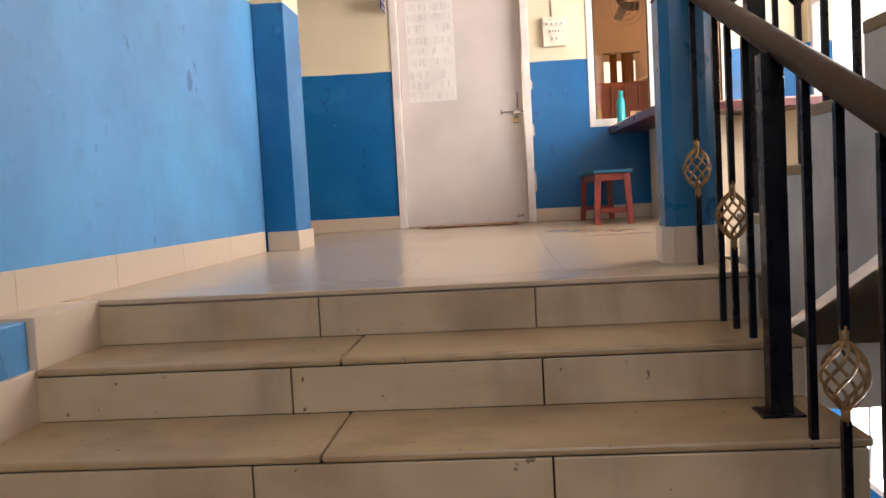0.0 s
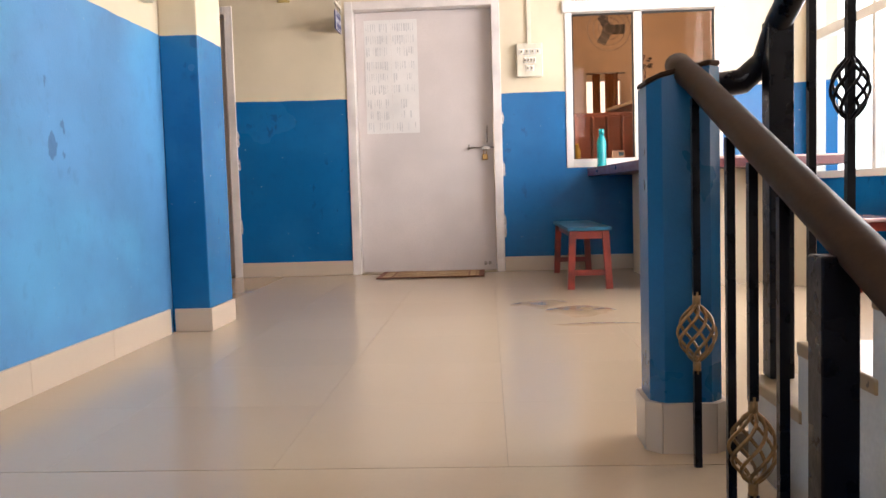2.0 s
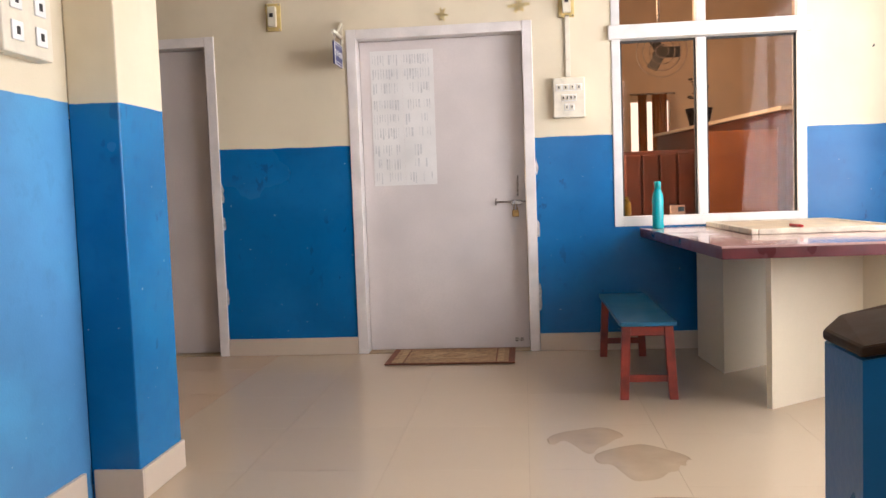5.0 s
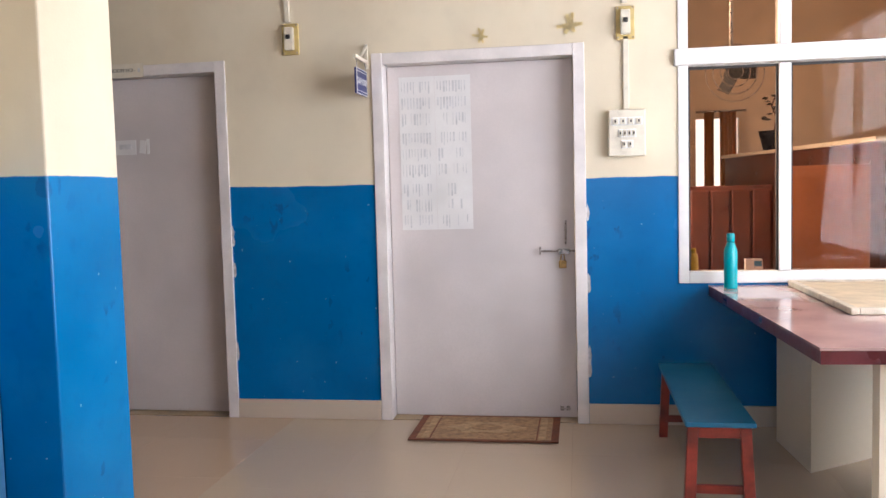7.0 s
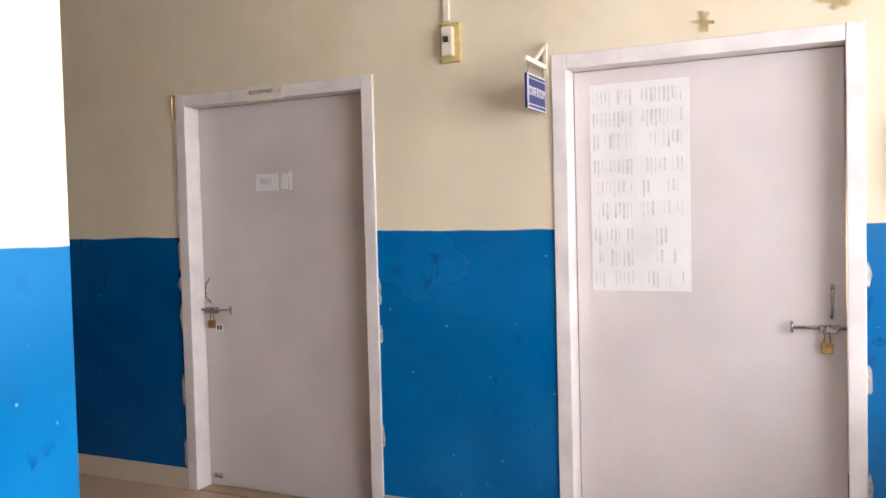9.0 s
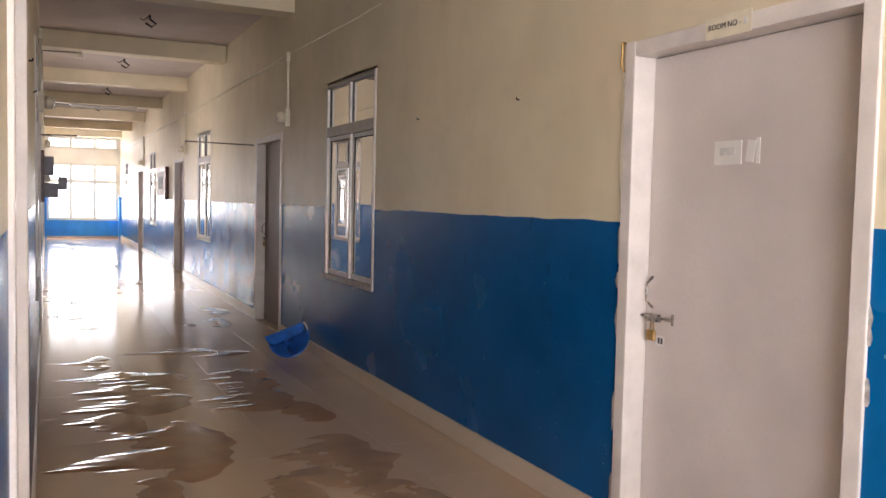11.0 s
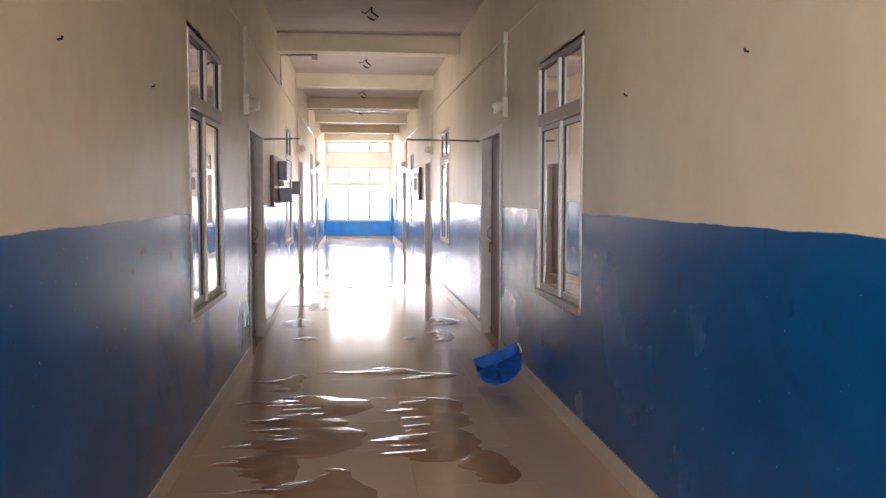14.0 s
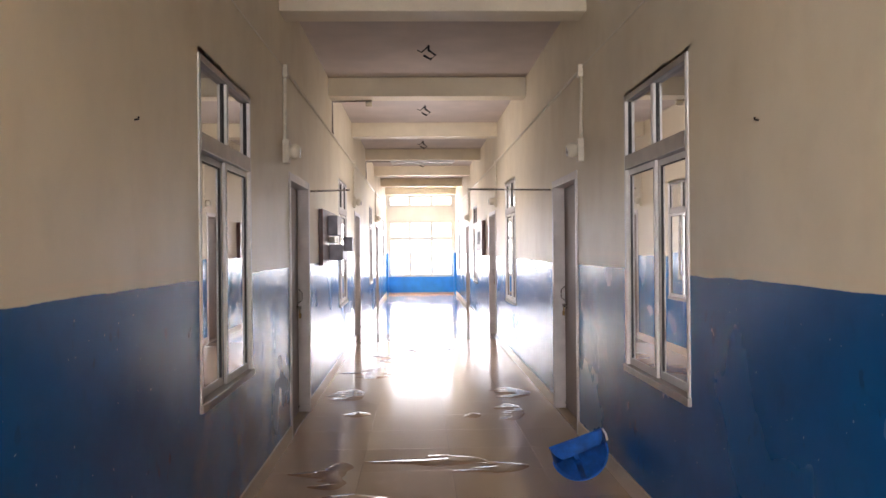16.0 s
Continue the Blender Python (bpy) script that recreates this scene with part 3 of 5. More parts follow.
wire = thing("door_wire", (D_ROOM[0][0] - 0.012, Y_BACK, 1.1), "thin pale wire hung from a brass hook beside the frame", "wire")
part("hook", tube(bmesh.new(), [(D_ROOM[0][0] - 0.012, Y_BACK, 2.15), (D_ROOM[0][0] - 0.012, Y_BACK - 0.02, 2.155), (D_ROOM[0][0] - 0.012, Y_BACK - 0.022, 2.05), (D_ROOM[0][0] - 0.012, Y_BACK - 0.006, 2.03)], 0.005, 6), M_BRASS, wire, "bent brass hook")
part("strand", tube(bmesh.new(), [(D_ROOM[0][0] - 0.012, Y_BACK - 0.006, 2.04), (D_ROOM[0][0] - 0.016, Y_BACK - 0.006, 1.7), (D_ROOM[0][0] - 0.010, Y_BACK - 0.006, 1.42)], 0.003, 6), M_PLASTIC, wire)


def letters(text, size, material, parent, m, name="lettering"):
    """Flat lettering with the built-in font, as a mesh."""
    cu = bpy.data.curves.new(name, "FONT")
    cu.body, cu.size, cu.extrude, cu.align_x, cu.align_y = text, size, 0.0004, "CENTER", "CENTER"
    tmp = new(name, cu)
    bpy.context.view_layer.update()
    me = bpy.data.meshes.new_from_object(tmp)
    bpy.data.objects.remove(tmp)
    me.materials.clear()
    me.materials.append(material)
    ob = new(name, me)
    ob.parent = parent
    ob.matrix_basis = Matrix.Translation(-ORIGIN[parent.name]) @ m
    return ob


plate = thing("room_number_plate", (-2.05, Y_BACK - 0.016, 2.09), "small ivory paper plate with the room number", "sign")
part("plate", box(-2.155, -1.928, Y_BACK - 0.0165, Y_BACK - 0.013, 2.078, 2.16, 0.001), M_PLASTIC, plate)
letters("ROOM NO -", 0.030, M_DARK, plate, pose(-2.058, Y_BACK - 0.018, 2.12, 90, 0, 0))
part("digit_bar", box(-1.962, -1.948, Y_BACK - 0.0185, Y_BACK - 0.0165, 2.108, 2.132), M_INK, plate)

label = thing("door_notice", (-2.15, Y_BACK + 0.09, 1.66), "torn white paper notice taped to the door", "notice")
yl = Y_BACK + 0.095
part("paper", box(-2.20, -2.06, yl - 0.003, yl, 1.62, 1.71), M_PAPER, label)
part("print", box(-2.17, -2.09, yl - 0.0045, yl - 0.003, 1.655, 1.685), M_INK, label)
part("paper", box(-2.035, -1.995, yl - 0.003, yl, 1.625, 1.705, 0, Matrix.Translation((-2.0, 0, 1.66)) @ Matrix.Rotation(0.12, 4, "Y") @ Matrix.Translation((2.0, 0, -1.66))), M_PAPER, label)
part("tape", box(-1.988, -1.97, yl - 0.002, yl, 1.62, 1.715), M_WHITE, label)

q = random.Random(11)
for x, zs_ in ((D_ROOM[0][0] - 0.012, ((0.95, 0.14), (1.13, 0.08), (1.28, 0.17), (0.55, 0.2), (0.2, 0.16))), (D_ROOM[0][1] + 0.006, ((0.9, 0.1), (1.1, 0.14), (0.4, 0.12))), (D_MAIN[1] + 0.006, ((0.35, 0.2), (0.8, 0.12), (1.2, 0.1)))):
    chip = thing("chipped_plaster", (x, Y_BACK, zs_[0][0]), "chipped pale plaster edge beside the door frame", "plaster chip", "plaster chips")
    for z, h in zs_:
        bm = bmesh.new()
        ring = []
        for k in range(12):
            a = 2 * math.pi * k / 12
            ring.append(bm.verts.new((x + 0.011 * math.cos(a) * q.uniform(0.3, 1.6), Y_BACK - 0.003 - 0.004 * q.random(), z + h / 2 * math.sin(a) * q.uniform(0.8, 1.1))))
        f = bm.faces.new(ring)
        bmesh.ops.solidify(bm, geom=[f], thickness=0.003)
        part("chip", bm, M_CHIP, chip)

# sheets of printed lists on the main door
rng = random.Random(7)
for col in range(2):
    for row in range(3):
        xa, za = -0.384 + 0.212 * col, 2.014 - 0.297 * row
        tilt = rng.uniform(-0.006, 0.006)
        sh = thing("notice_sheet", (xa + 0.1, yl, za - 0.15), "faded printed list taped to the door", "notice", "lists on the door")
        part("paper", box(xa, xa + 0.210, yl - 0.0025 - 0.0008 * row, yl - 0.0008 * row, za - 0.30, za, 0, Matrix.Translation((0, 0, 0))), M_PAPER, sh)
        for blk in range(3):
            for k in range(10):
                bx = xa + 0.014 + 0.0178 * k
                h = rng.uniform(0.045, 0.075)
                if rng.random() < (0.9 if col == 0 or row == 0 else 0.5):
                    part("print", box(bx, bx + rng.uniform(0.003, 0.012), yl - 0.0036 - 0.0008 * row, yl - 0.0026 - 0.0008 * row, za - 0.03 - 0.092 * blk - h, za - 0.03 - 0.092 * blk), M_INK, sh)


def room_window(o, y, s, name):
    """Two sliding panes under two fixed lights, frame almost flush with the wall."""
    x0, x1, z0, z1 = o
    w = thing(name, ((x0 + x1) / 2, y, z0), "aluminium sliding window with reflective panes", "window", "corridor windows", "structure")
    a, b = y - s * 0.008, y + s * 0.06
    zt = z1 - 0.415
    t = 0.035
    part("frame_side", box(x0, x0 + t, a, b, z0, z1, 0.003), M_ALU, w)
    part("frame_side", box(x1 - t, x1, a, b, z0, z1, 0.003), M_ALU, w)
    part("frame_head", box(x0 + t, x1 - t, a, b, z1 - t, z1, 0.003), M_ALU_OLD, w)
    part("window_sill", box(x0 - 0.01, x1 + 0.01, a - s * 0.012, b, z0 - 0.03, z0 + 0.012, 0.004), M_ALU_OLD, w)
    part("transom", box(x0 + t, x1 - t, a - s * 0.004, b, zt - 0.04, zt + 0.045, 0.003), M_ALU_OLD, w)
    xm = (x0 + x1) / 2
    part("mullion", box(xm - 0.022, xm + 0.022, a + s * 0.004, b, zt + 0.046, z1 - t, 0.003), M_ALU, w)
    for k, (c, d) in enumerate(((x0 + t, xm), (xm, x1 - t))):
        part("pane", box(c + 0.002, d - 0.002, y + s * 0.022, y + s * 0.026, zt + 0.046, z1 - t), M_GLASS, w).visible_shadow = False
        yy = y + s * (0.012 + 0.020 * k)
        sash = part("sash", box(c, c + 0.034, yy, yy + s * 0.018, z0 + 0.013, zt - 0.041, 0.002), M_ALU, w)
        part("stile", box(d - 0.034, d, yy, yy + s * 0.018, z0 + 0.013, zt - 0.041, 0.002), M_ALU, sash)
        part("rail", box(c + 0.034, d - 0.034, yy, yy + s * 0.018, z0 + 0.013, z0 + 0.055, 0.002), M_ALU, sash)
        part("rail", box(c + 0.034, d - 0.034, yy, yy + s * 0.018, zt - 0.075, zt - 0.041, 0.002), M_ALU, sash)
        part("pane", box(c + 0.034, d - 0.034, yy + s * 0.007, yy + s * 0.011, z0 + 0.055, zt - 0.075), M_GLASS, sash).visible_shadow = False
        for u in (c + 0.034, d - 0.041):
            part("gasket", box(u, u + 0.007, yy + s * 0.001, yy + s * 0.016, z0 + 0.055, zt - 0.075), M_DARK, sash)
        part("gasket", box(c + 0.041, d - 0.041, yy + s * 0.001, yy + s * 0.016, zt - 0.082, zt - 0.075), M_DARK, sash)
        ua, ub = c + (0.0 if k == 0 else 0.022), d - (0.022 if k == 0 else 0.0)
        for u in (ua, ub - 0.007):
            part("gasket", box(u, u + 0.007, y + s * 0.012, y + s * 0.0215, zt + 0.046, z1 - t), M_DARK, w)
    q = random.Random(int(abs(x0) * 10) + int(y))
    bm = bmesh.new()
    low, top = [], []
    for k in range(27):
        x = x0 - 0.012 + (x1 - x0 + 0.024) * k / 26
        low.append(bm.verts.new((x, y - s * 0.002, z1 - 0.004)))
        top.append(bm.verts.new((x, y - s * 0.002, z1 + 0.012 + 0.03 * q.random() ** 2)))
    for k in range(26):
        bm.faces.new((low[k], low[k + 1], top[k + 1], top[k]))
    bmesh.ops.solidify(bm, geom=list(bm.faces), thickness=0.005)
    part("plaster_edge", bm, M_CREAM, w, "rough broken plaster over the frame")


for i, o in enumerate(W_ROOM):
    room_window(o, Y_BACK, 1, "window_%d" % (i + 1))
    room_window(o, Y_LEFT, -1, "window_%d" % (i + 5))

# office window of the hall
x0, x1, z0, z1 = W_HALL
w = thing("window_9", ((x0 + x1) / 2, Y_BACK, z0), "white framed office window with brown tinted panes", "window", kind="structure")
a, b, t = Y_BACK - 0.01, Y_BACK + 0.10, 0.055
part("frame_side", box(x0, x0 + t, a, b, z0, z1, 0.004), M_ALU, w)
part("frame_side", box(x1 - t, x1, a, b, z0, z1, 0.004), M_ALU, w)
part("frame_head", box(x0 + t, x1 - t, a, b, z1 - t, z1, 0.004), M_ALU, w)
part("window_sill", box(x0 + t, x1 - t, a, b, z0, z0 + 0.065, 0.004), M_ALU, w)
part("transom", box(x0 - 0.02, x1 + 0.03, a - 0.02, b, 1.99, 2.08, 0.006), M_ALU, w)
xm = 1.75
part("mullion", box(xm - 0.03, xm + 0.03, a + 0.003, b, 2.081, z1 - t, 0.004), M_ALU, w)
part("mullion", box(xm - 0.03, xm + 0.03, a + 0.003, b, z0 + 0.066, 1.984, 0.004), M_ALU, w)
for c, d in ((x0 + t, xm - 0.03), (xm + 0.03, x1 - t)):
    part("pane", box(c, d, a + 0.05, a + 0.055, 2.081, z1 - t), M_GLASS_BROWN, w).visible_shadow = False
    part("pane", box(c + 0.012, d - 0.012, a + 0.04, a + 0.045, z0 + 0.066, 1.97), M_GLASS_BROWN, w).visible_shadow = False
    part("gasket", box(c, c + 0.012, a + 0.03, a + 0.05, z0 + 0.066, 1.984), M_DARK, w)
    part("gasket", box(d - 0.012, d, a + 0.03, a + 0.05, z0 + 0.066, 1.984), M_DARK, w)
    part("gasket", box(c + 0.012, d - 0.012, a + 0.03, a + 0.05, 1.97, 1.984), M_DARK, w)


def wide_window(name, axis, face, s, u0, u1, z0, z1, cols, bars, label, t=0.05, k_=1.0):
    w = thing(name, (face, (u0 + u1) / 2, z0), label, "window", kind="structure")
    a, b = face + s * 0.02, face + s * 0.09
    part("frame_side", box(a, b, u0, u0 + t, z0, z1, 0.003), M_ALU, w)
    part("frame_side", box(a, b, u1 - t, u1, z0, z1, 0.003), M_ALU, w)
    part("frame_head", box(a, b, u0 + t, u1 - t, z1 - t, z1, 0.003), M_ALU, w)
    part("window_sill", box(face - s * 0.02, b, u0 + t, u1 - t, z0, z0 + t, 0.003), M_ALU, w)
    for z in bars:
        part("transom", box(a - s * 0.005, b, u0 + t, u1 - t, z - 0.035 * k_, z + 0.035 * k_, 0.003), M_ALU, w)
    zz = [z0 + t, *[v for z in bars for v in (z - 0.035, z + 0.035)], z1 - t]
    for za, zb in zip(zz[0::2], zz[1::2]):
        for k in range(1, cols):
            u = u0 + (u1 - u0) * k / cols
            part("mullion", box(a, b, u - 0.024 * k_, u + 0.024 * k_, za, zb, 0.002), M_ALU, w)
        for k in range(cols):
            ua, ub = u0 + (u1 - u0) * k / cols + 0.024, u0 + (u1 - u0) * (k + 1) / cols - 0.024
            p = part("pane", box(a + s * 0.03, a + s * 0.034, max(ua, u0 + t), min(ub, u1 - t), za, zb), M_CLEAR, w)
            p.visible_shadow = False


wide_window("window_10", "y", X_EAST, 1, *W_EAST, 4, [1.72], "wide white aluminium window full of daylight")
wide_window("window_11", "y", X_EAST, 1, *W_EAST_LOW, 4, [], "wide window of the storey below")
wide_window("window_12", "y", X_END, -1, *W_END, 3, [1.865], "bright end window with white aluminium bars", 0.09, 1.8)
wide_window("window_13", "y", X_END, -1, *W_END_TOP, 3, [], "bright narrow top window", 0.08, 1.8)
solid("parapet_panel", box(X_END, X_END + 0.02, 4.866, 7.05, 0.06, 0.585), M_BLUE_GLARE, "blue painted parapet under the end window, brightened as by glare", "wall panel", kind="structure")
solid("end_skirting", box(X_END, X_END + 0.025, 4.866, 7.05, 0.001, 0.06), M_SKIRT, "cream skirting under the end window", "skirting", kind="structure")
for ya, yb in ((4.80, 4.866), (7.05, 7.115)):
    solid("pilaster", box(X_END, X_END + 0.30, ya, yb, 0.001, 1.38, 0.004), M_BLUE_GLARE, "narrow blue pilaster beside the window, brightened as by glare", "pilaster", kind="structure")

# ---- railing ----
RX = 1.045


def rail_z(y):
    return 0.585 + 0.385 * (y - 1.68)


def tread_z(y):
    i = math.floor((EDGE_Y - 0.001 - y) / GO)
    return -RISE * (i + 1) if y < EDGE_Y else 0.0


def basket(bm, x, y, z, h=0.125, r=0.036, wires=8):
    """Twisted wire basket."""
    for k in range(wires):
        pts = []
        for j in range(13):
            f = j / 12
            rr = 0.006 + r * math.sin(math.pi * f) ** 0.8
            a = 2 * math.pi * k / wires + 2.6 * f
            pts.append((x + rr * math.cos(a), y + rr * math.sin(a), z + h * (f - 0.5)))
        tube(bm, pts, 0.0037, 5)
    tube(bm, [(x, y, z - h / 2 - 0.03), (x, y, z - h / 2 + 0.01)], 0.009, 8)
    tube(bm, [(x, y, z + h / 2 - 0.01), (x, y, z + h / 2 + 0.03)], 0.009, 8)
    return bm


rail = thing("stair_railing", (RX, EDGE_Y, 0), "black iron stair railing with brown handrail and gold baskets", "railing")
pts = [(RX + 0.03, 2.62, 0.90), (RX + 0.008, 2.59, 0.922), (RX - 0.012, 2.545, 0.925), (RX - 0.012, 2.48, 0.90)] + [(RX, y, rail_z(y)) for y in (2.40, 2.0, 1.5, 1.0, 0.4, -0.4, -1.3)]
bm = bmesh.new()
tube(bm, pts, 0.032, 14, squash=0.9)
part("handrail", bm, M_RAIL, rail, "worn brown rounded handrail")
# (place along the flight, with a basket or plain)
BARS = ((2.355, 1), (2.09, 0), (1.955, 1), (1.802, 0), (1.394, 0), (1.226, 1), (1.05, 0), (0.64, 0), (0.47, 1), (0.30, 0), (-0.11, 0), (-0.28, 1), (-0.45, 0))
for y, gold in BARS:
    zb, zt = tread_z(y), rail_z(y) - 0.02
    x = RX - 0.02
    if gold:
        zc = zb + 0.305
        bar = part("baluster", box(x - 0.008, x + 0.008, y - 0.008, y + 0.008, zb, zc - 0.085), M_BLACK, rail)
        part("basket", basket(bmesh.new(), x, y, zc), M_GOLD, bar, "twisted gold wire basket")
        part("upper_bar", box(x - 0.008, x + 0.008, y - 0.008, y + 0.008, zc + 0.085, zt), M_BLACK, bar)
    else:
        part("baluster", box(x - 0.008, x + 0.008, y - 0.008, y + 0.008, zb, zt), M_BLACK, rail)
for y in (1.595, 0.84, 0.09):
    zb = tread_z(y)
    nw = part("newel", box(RX - 0.05, RX, y - 0.025, y + 0.025, zb, rail_z(y) - 0.015, 0.003), M_BLACK, rail, "square black iron newel")
    part("base_plate", box(RX - 0.075, RX + 0.02, y - 0.045, y + 0.045, zb, zb + 0.005), M_BLACK, nw)

# blue post at the head of the stairs
post = thing("blue_post", (1.03, 2.545, 0), "blue painted chamfered post with a tiled foot", "post")


def octagon(x0, x1, y0, y1, c):
    return [(x0 + c, y0), (x1 - c, y0), (x1, y0 + c), (x1, y1 - c), (x1 - c, y1), (x0 + c, y1), (x0, y1 - c), (x0, y0 + c)]


bm = prism(bmesh.new(), octagon(0.945, 1.115, 2.46, 2.63, 0.03), 0.12, 0.89)
for v in bm.verts:
    if v.co.z > 0.5:
        v.co.z += 0.02 + 0.45 * (min(v.co.x, 1.03) - 1.03)
part("shaft", bm, M_BLUE, post)
foot_out = octagon(0.932, 1.128, 2.447, 2.643, 0.034)
foot_in = octagon(0.946, 1.114, 2.461, 2.629, 0.03)
for k in range(8):
    (ax, ay), (bx_, by_), (cx_, cy_), (dx_, dy_) = foot_out[k], foot_out[(k + 1) % 8], foot_in[(k + 1) % 8], foot_in[k]
    gx, gy = (bx_ - ax) * 0.015, (by_ - ay) * 0.015
    part("foot_tile", prism(bmesh.new(), [(ax + gx, ay + gy), (bx_ - gx, by_ - gy), (cx_, cy_), (dx_, dy_)], 0.0, 0.12), M_SKIRT, post, "cream tile of the post foot")
bm = prism(bmesh.new(), octagon(0.943, 1.117, 2.458, 2.632, 0.03), 0.893, 0.905)
for v in bm.verts:
    v.co.z += 0.02 + 0.45 * (min(v.co.x, 1.03) - 1.03)
bmesh.ops.bevel(bm, geom=list(bm.edges), offset=0.004, segments=2, profile=0.5, affect="EDGES")
part("cap", bm, M_RAIL, post, "dark brown worn top")

# upper railing
up = thing("upper_railing", (1.285, 2.6, 0.148), "black iron railing of the upper flight", "railing")
bm = bmesh.new()
tube(bm, [(1.075, 2.62, 0.90), (1.15, 2.66, 0.885), (1.22, 2.67, 0.895), (1.27, 2.645, 0.94), (1.285, 2.58, 1.03), (1.285, 2.2, 1.20), (1.285, 0.8, 1.80), (1.285, -0.7, 2.45)], 0.033, 12)
part("handrail", bm, M_BLACK, up)
part("newel", box(1.255, 1.315, 2.565, 2.625, 0.148, 1.03, 0.004), M_BLACK, up)
for k in range(14):
    y = 2.38 - 0.2 * k
    i = math.floor((2.63 - y) / 0.35)
    zb = 0.148 * (i + 1)
    zt = 1.03 + (2.57 - y) * 0.43
    bar = part("baluster", box(1.277, 1.293, y - 0.008, y + 0.008, zb, zt), M_BLACK, up)
    if k % 2 == 1:
        part("basket", basket(bmesh.new(), 1.285, y, zb + 0.52, 0.12, 0.03), M_BLACK, bar)

# ---- hall things ----
table = thing("office_table", (1.95, 6.1, 0), "stone slab table with pinkish top and maroon edge", "table")
part("tabletop", prism(bmesh.new(), [(1.345, 7.105), (1.437, 5.265), (2.62, 5.30), (2.56, 7.105)], 0.780, 0.790), M_TABLETOP, table, "glossy pinkish laminate top")
part("edge_band", prism(bmesh.new(), [(1.348, 7.102), (1.440, 5.268), (2.617, 5.303), (2.557, 7.102)], 0.733, 0.780), M_EDGE, table, "maroon painted edge")


def panel(xa, ya, xb, yb, z1, t=0.03):
    d = Vector((xb - xa, yb - ya, 0)).normalized()
    n = Vector((-d.y, d.x, 0)) * t
    return prism(bmesh.new(), [(xa, ya), (xb, yb), (xb + n.x, yb + n.y), (xa + n.x, ya + n.y)], 0, z1)


part("slab_leg", panel(1.729, 5.58, 2.33, 6.02, 0.733), M_SLAB, table, "stained cream marble slab")
part("slab_leg", panel(2.54, 5.65, 2.20, 6.20, 0.733), M_SLAB, table, "stained cream marble slab")
part("pedestal", prism(bmesh.new(), [(1.65, 6.86), (1.69, 6.353), (2.17, 6.70), (2.17, 6.86)], 0, 0.733), M_SLAB, table, "cream marble pedestal")

board = thing("framed_board", (2.1, 6.5, 0.79), "old framed cream board lying on the table", "board")
part("panel", box(1.78, 2.46, 6.02, 7.03, 0.794, 0.813), M_PLANK, board)
for q in ((1.75, 1.785, 5.99, 7.06), (2.455, 2.49, 5.99, 7.06), (1.785, 2.455, 5.99, 6.025), (1.785, 2.455, 7.025, 7.06)):
    part("frame_strip", box(*q, 0.7905, 0.820, 0.005), M_STRIP, board)
bm = tube(bmesh.new(), [(2.03, 6.28, 0.821), (2.04, 6.16, 0.822), (2.0, 5.995, 0.828)], 0.008, 8)
solid("red_pen", bm, plain("red_plastic", (0.6, 0.02, 0.02), 0.4), "red pen lying on the board", "pen")

bottle = thing("water_bottle", (1.44, 6.965, 0.79), "ribbed teal plastic water bottle on the table", "bottle")
m_teal = plain("teal_translucent_plastic", (0.01, 0.33, 0.36), 0.15, vary=0.1)
part("body", lathe(bmesh.new(), 1.44, 6.965, [(0.034, 0.790), (0.036, 0.798), (0.034, 0.838), (0.036, 0.878), (0.034, 0.918), (0.036, 0.958), (0.034, 0.993), (0.024, 1.023), (0.018, 1.038)]), m_teal, bottle)
part("cap", lathe(bmesh.new(), 1.44, 6.965, [(0.018, 1.038), (0.021, 1.040), (0.021, 1.078), (0.018, 1.083)]), m_teal, bottle, "teal screw cap")

yb_ = thing("small_yellow_bottle", (1.27, 7.18, 0.866), "small yellow plastic bottle behind the pane", "bottle")
m_yel = plain("yellow_plastic", (0.55, 0.5, 0.08), 0.3)
part("body", lathe(bmesh.new(), 1.275, 7.19, [(0.026, 0.866), (0.03, 0.872), (0.03, 0.93), (0.024, 0.955), (0.015, 0.965)]), m_yel, yb_)
part("cap", lathe(bmesh.new(), 1.275, 7.19, [(0.018, 0.965), (0.018, 0.99)], 16), m_yel, yb_)
cb = thing("small_carton", (1.60, 7.19, 0.866), "small white and blue carton behind the pane", "box")
part("carton", box(1.555, 1.645, 7.175, 7.215, 0.866, 0.925, 0.002), M_WHITE, cb)
part("print", box(1.60, 1.64, 7.1735, 7.175, 0.885, 0.915), plain("pale_blue_print", (0.1, 0.35, 0.6), 0.5), cb)


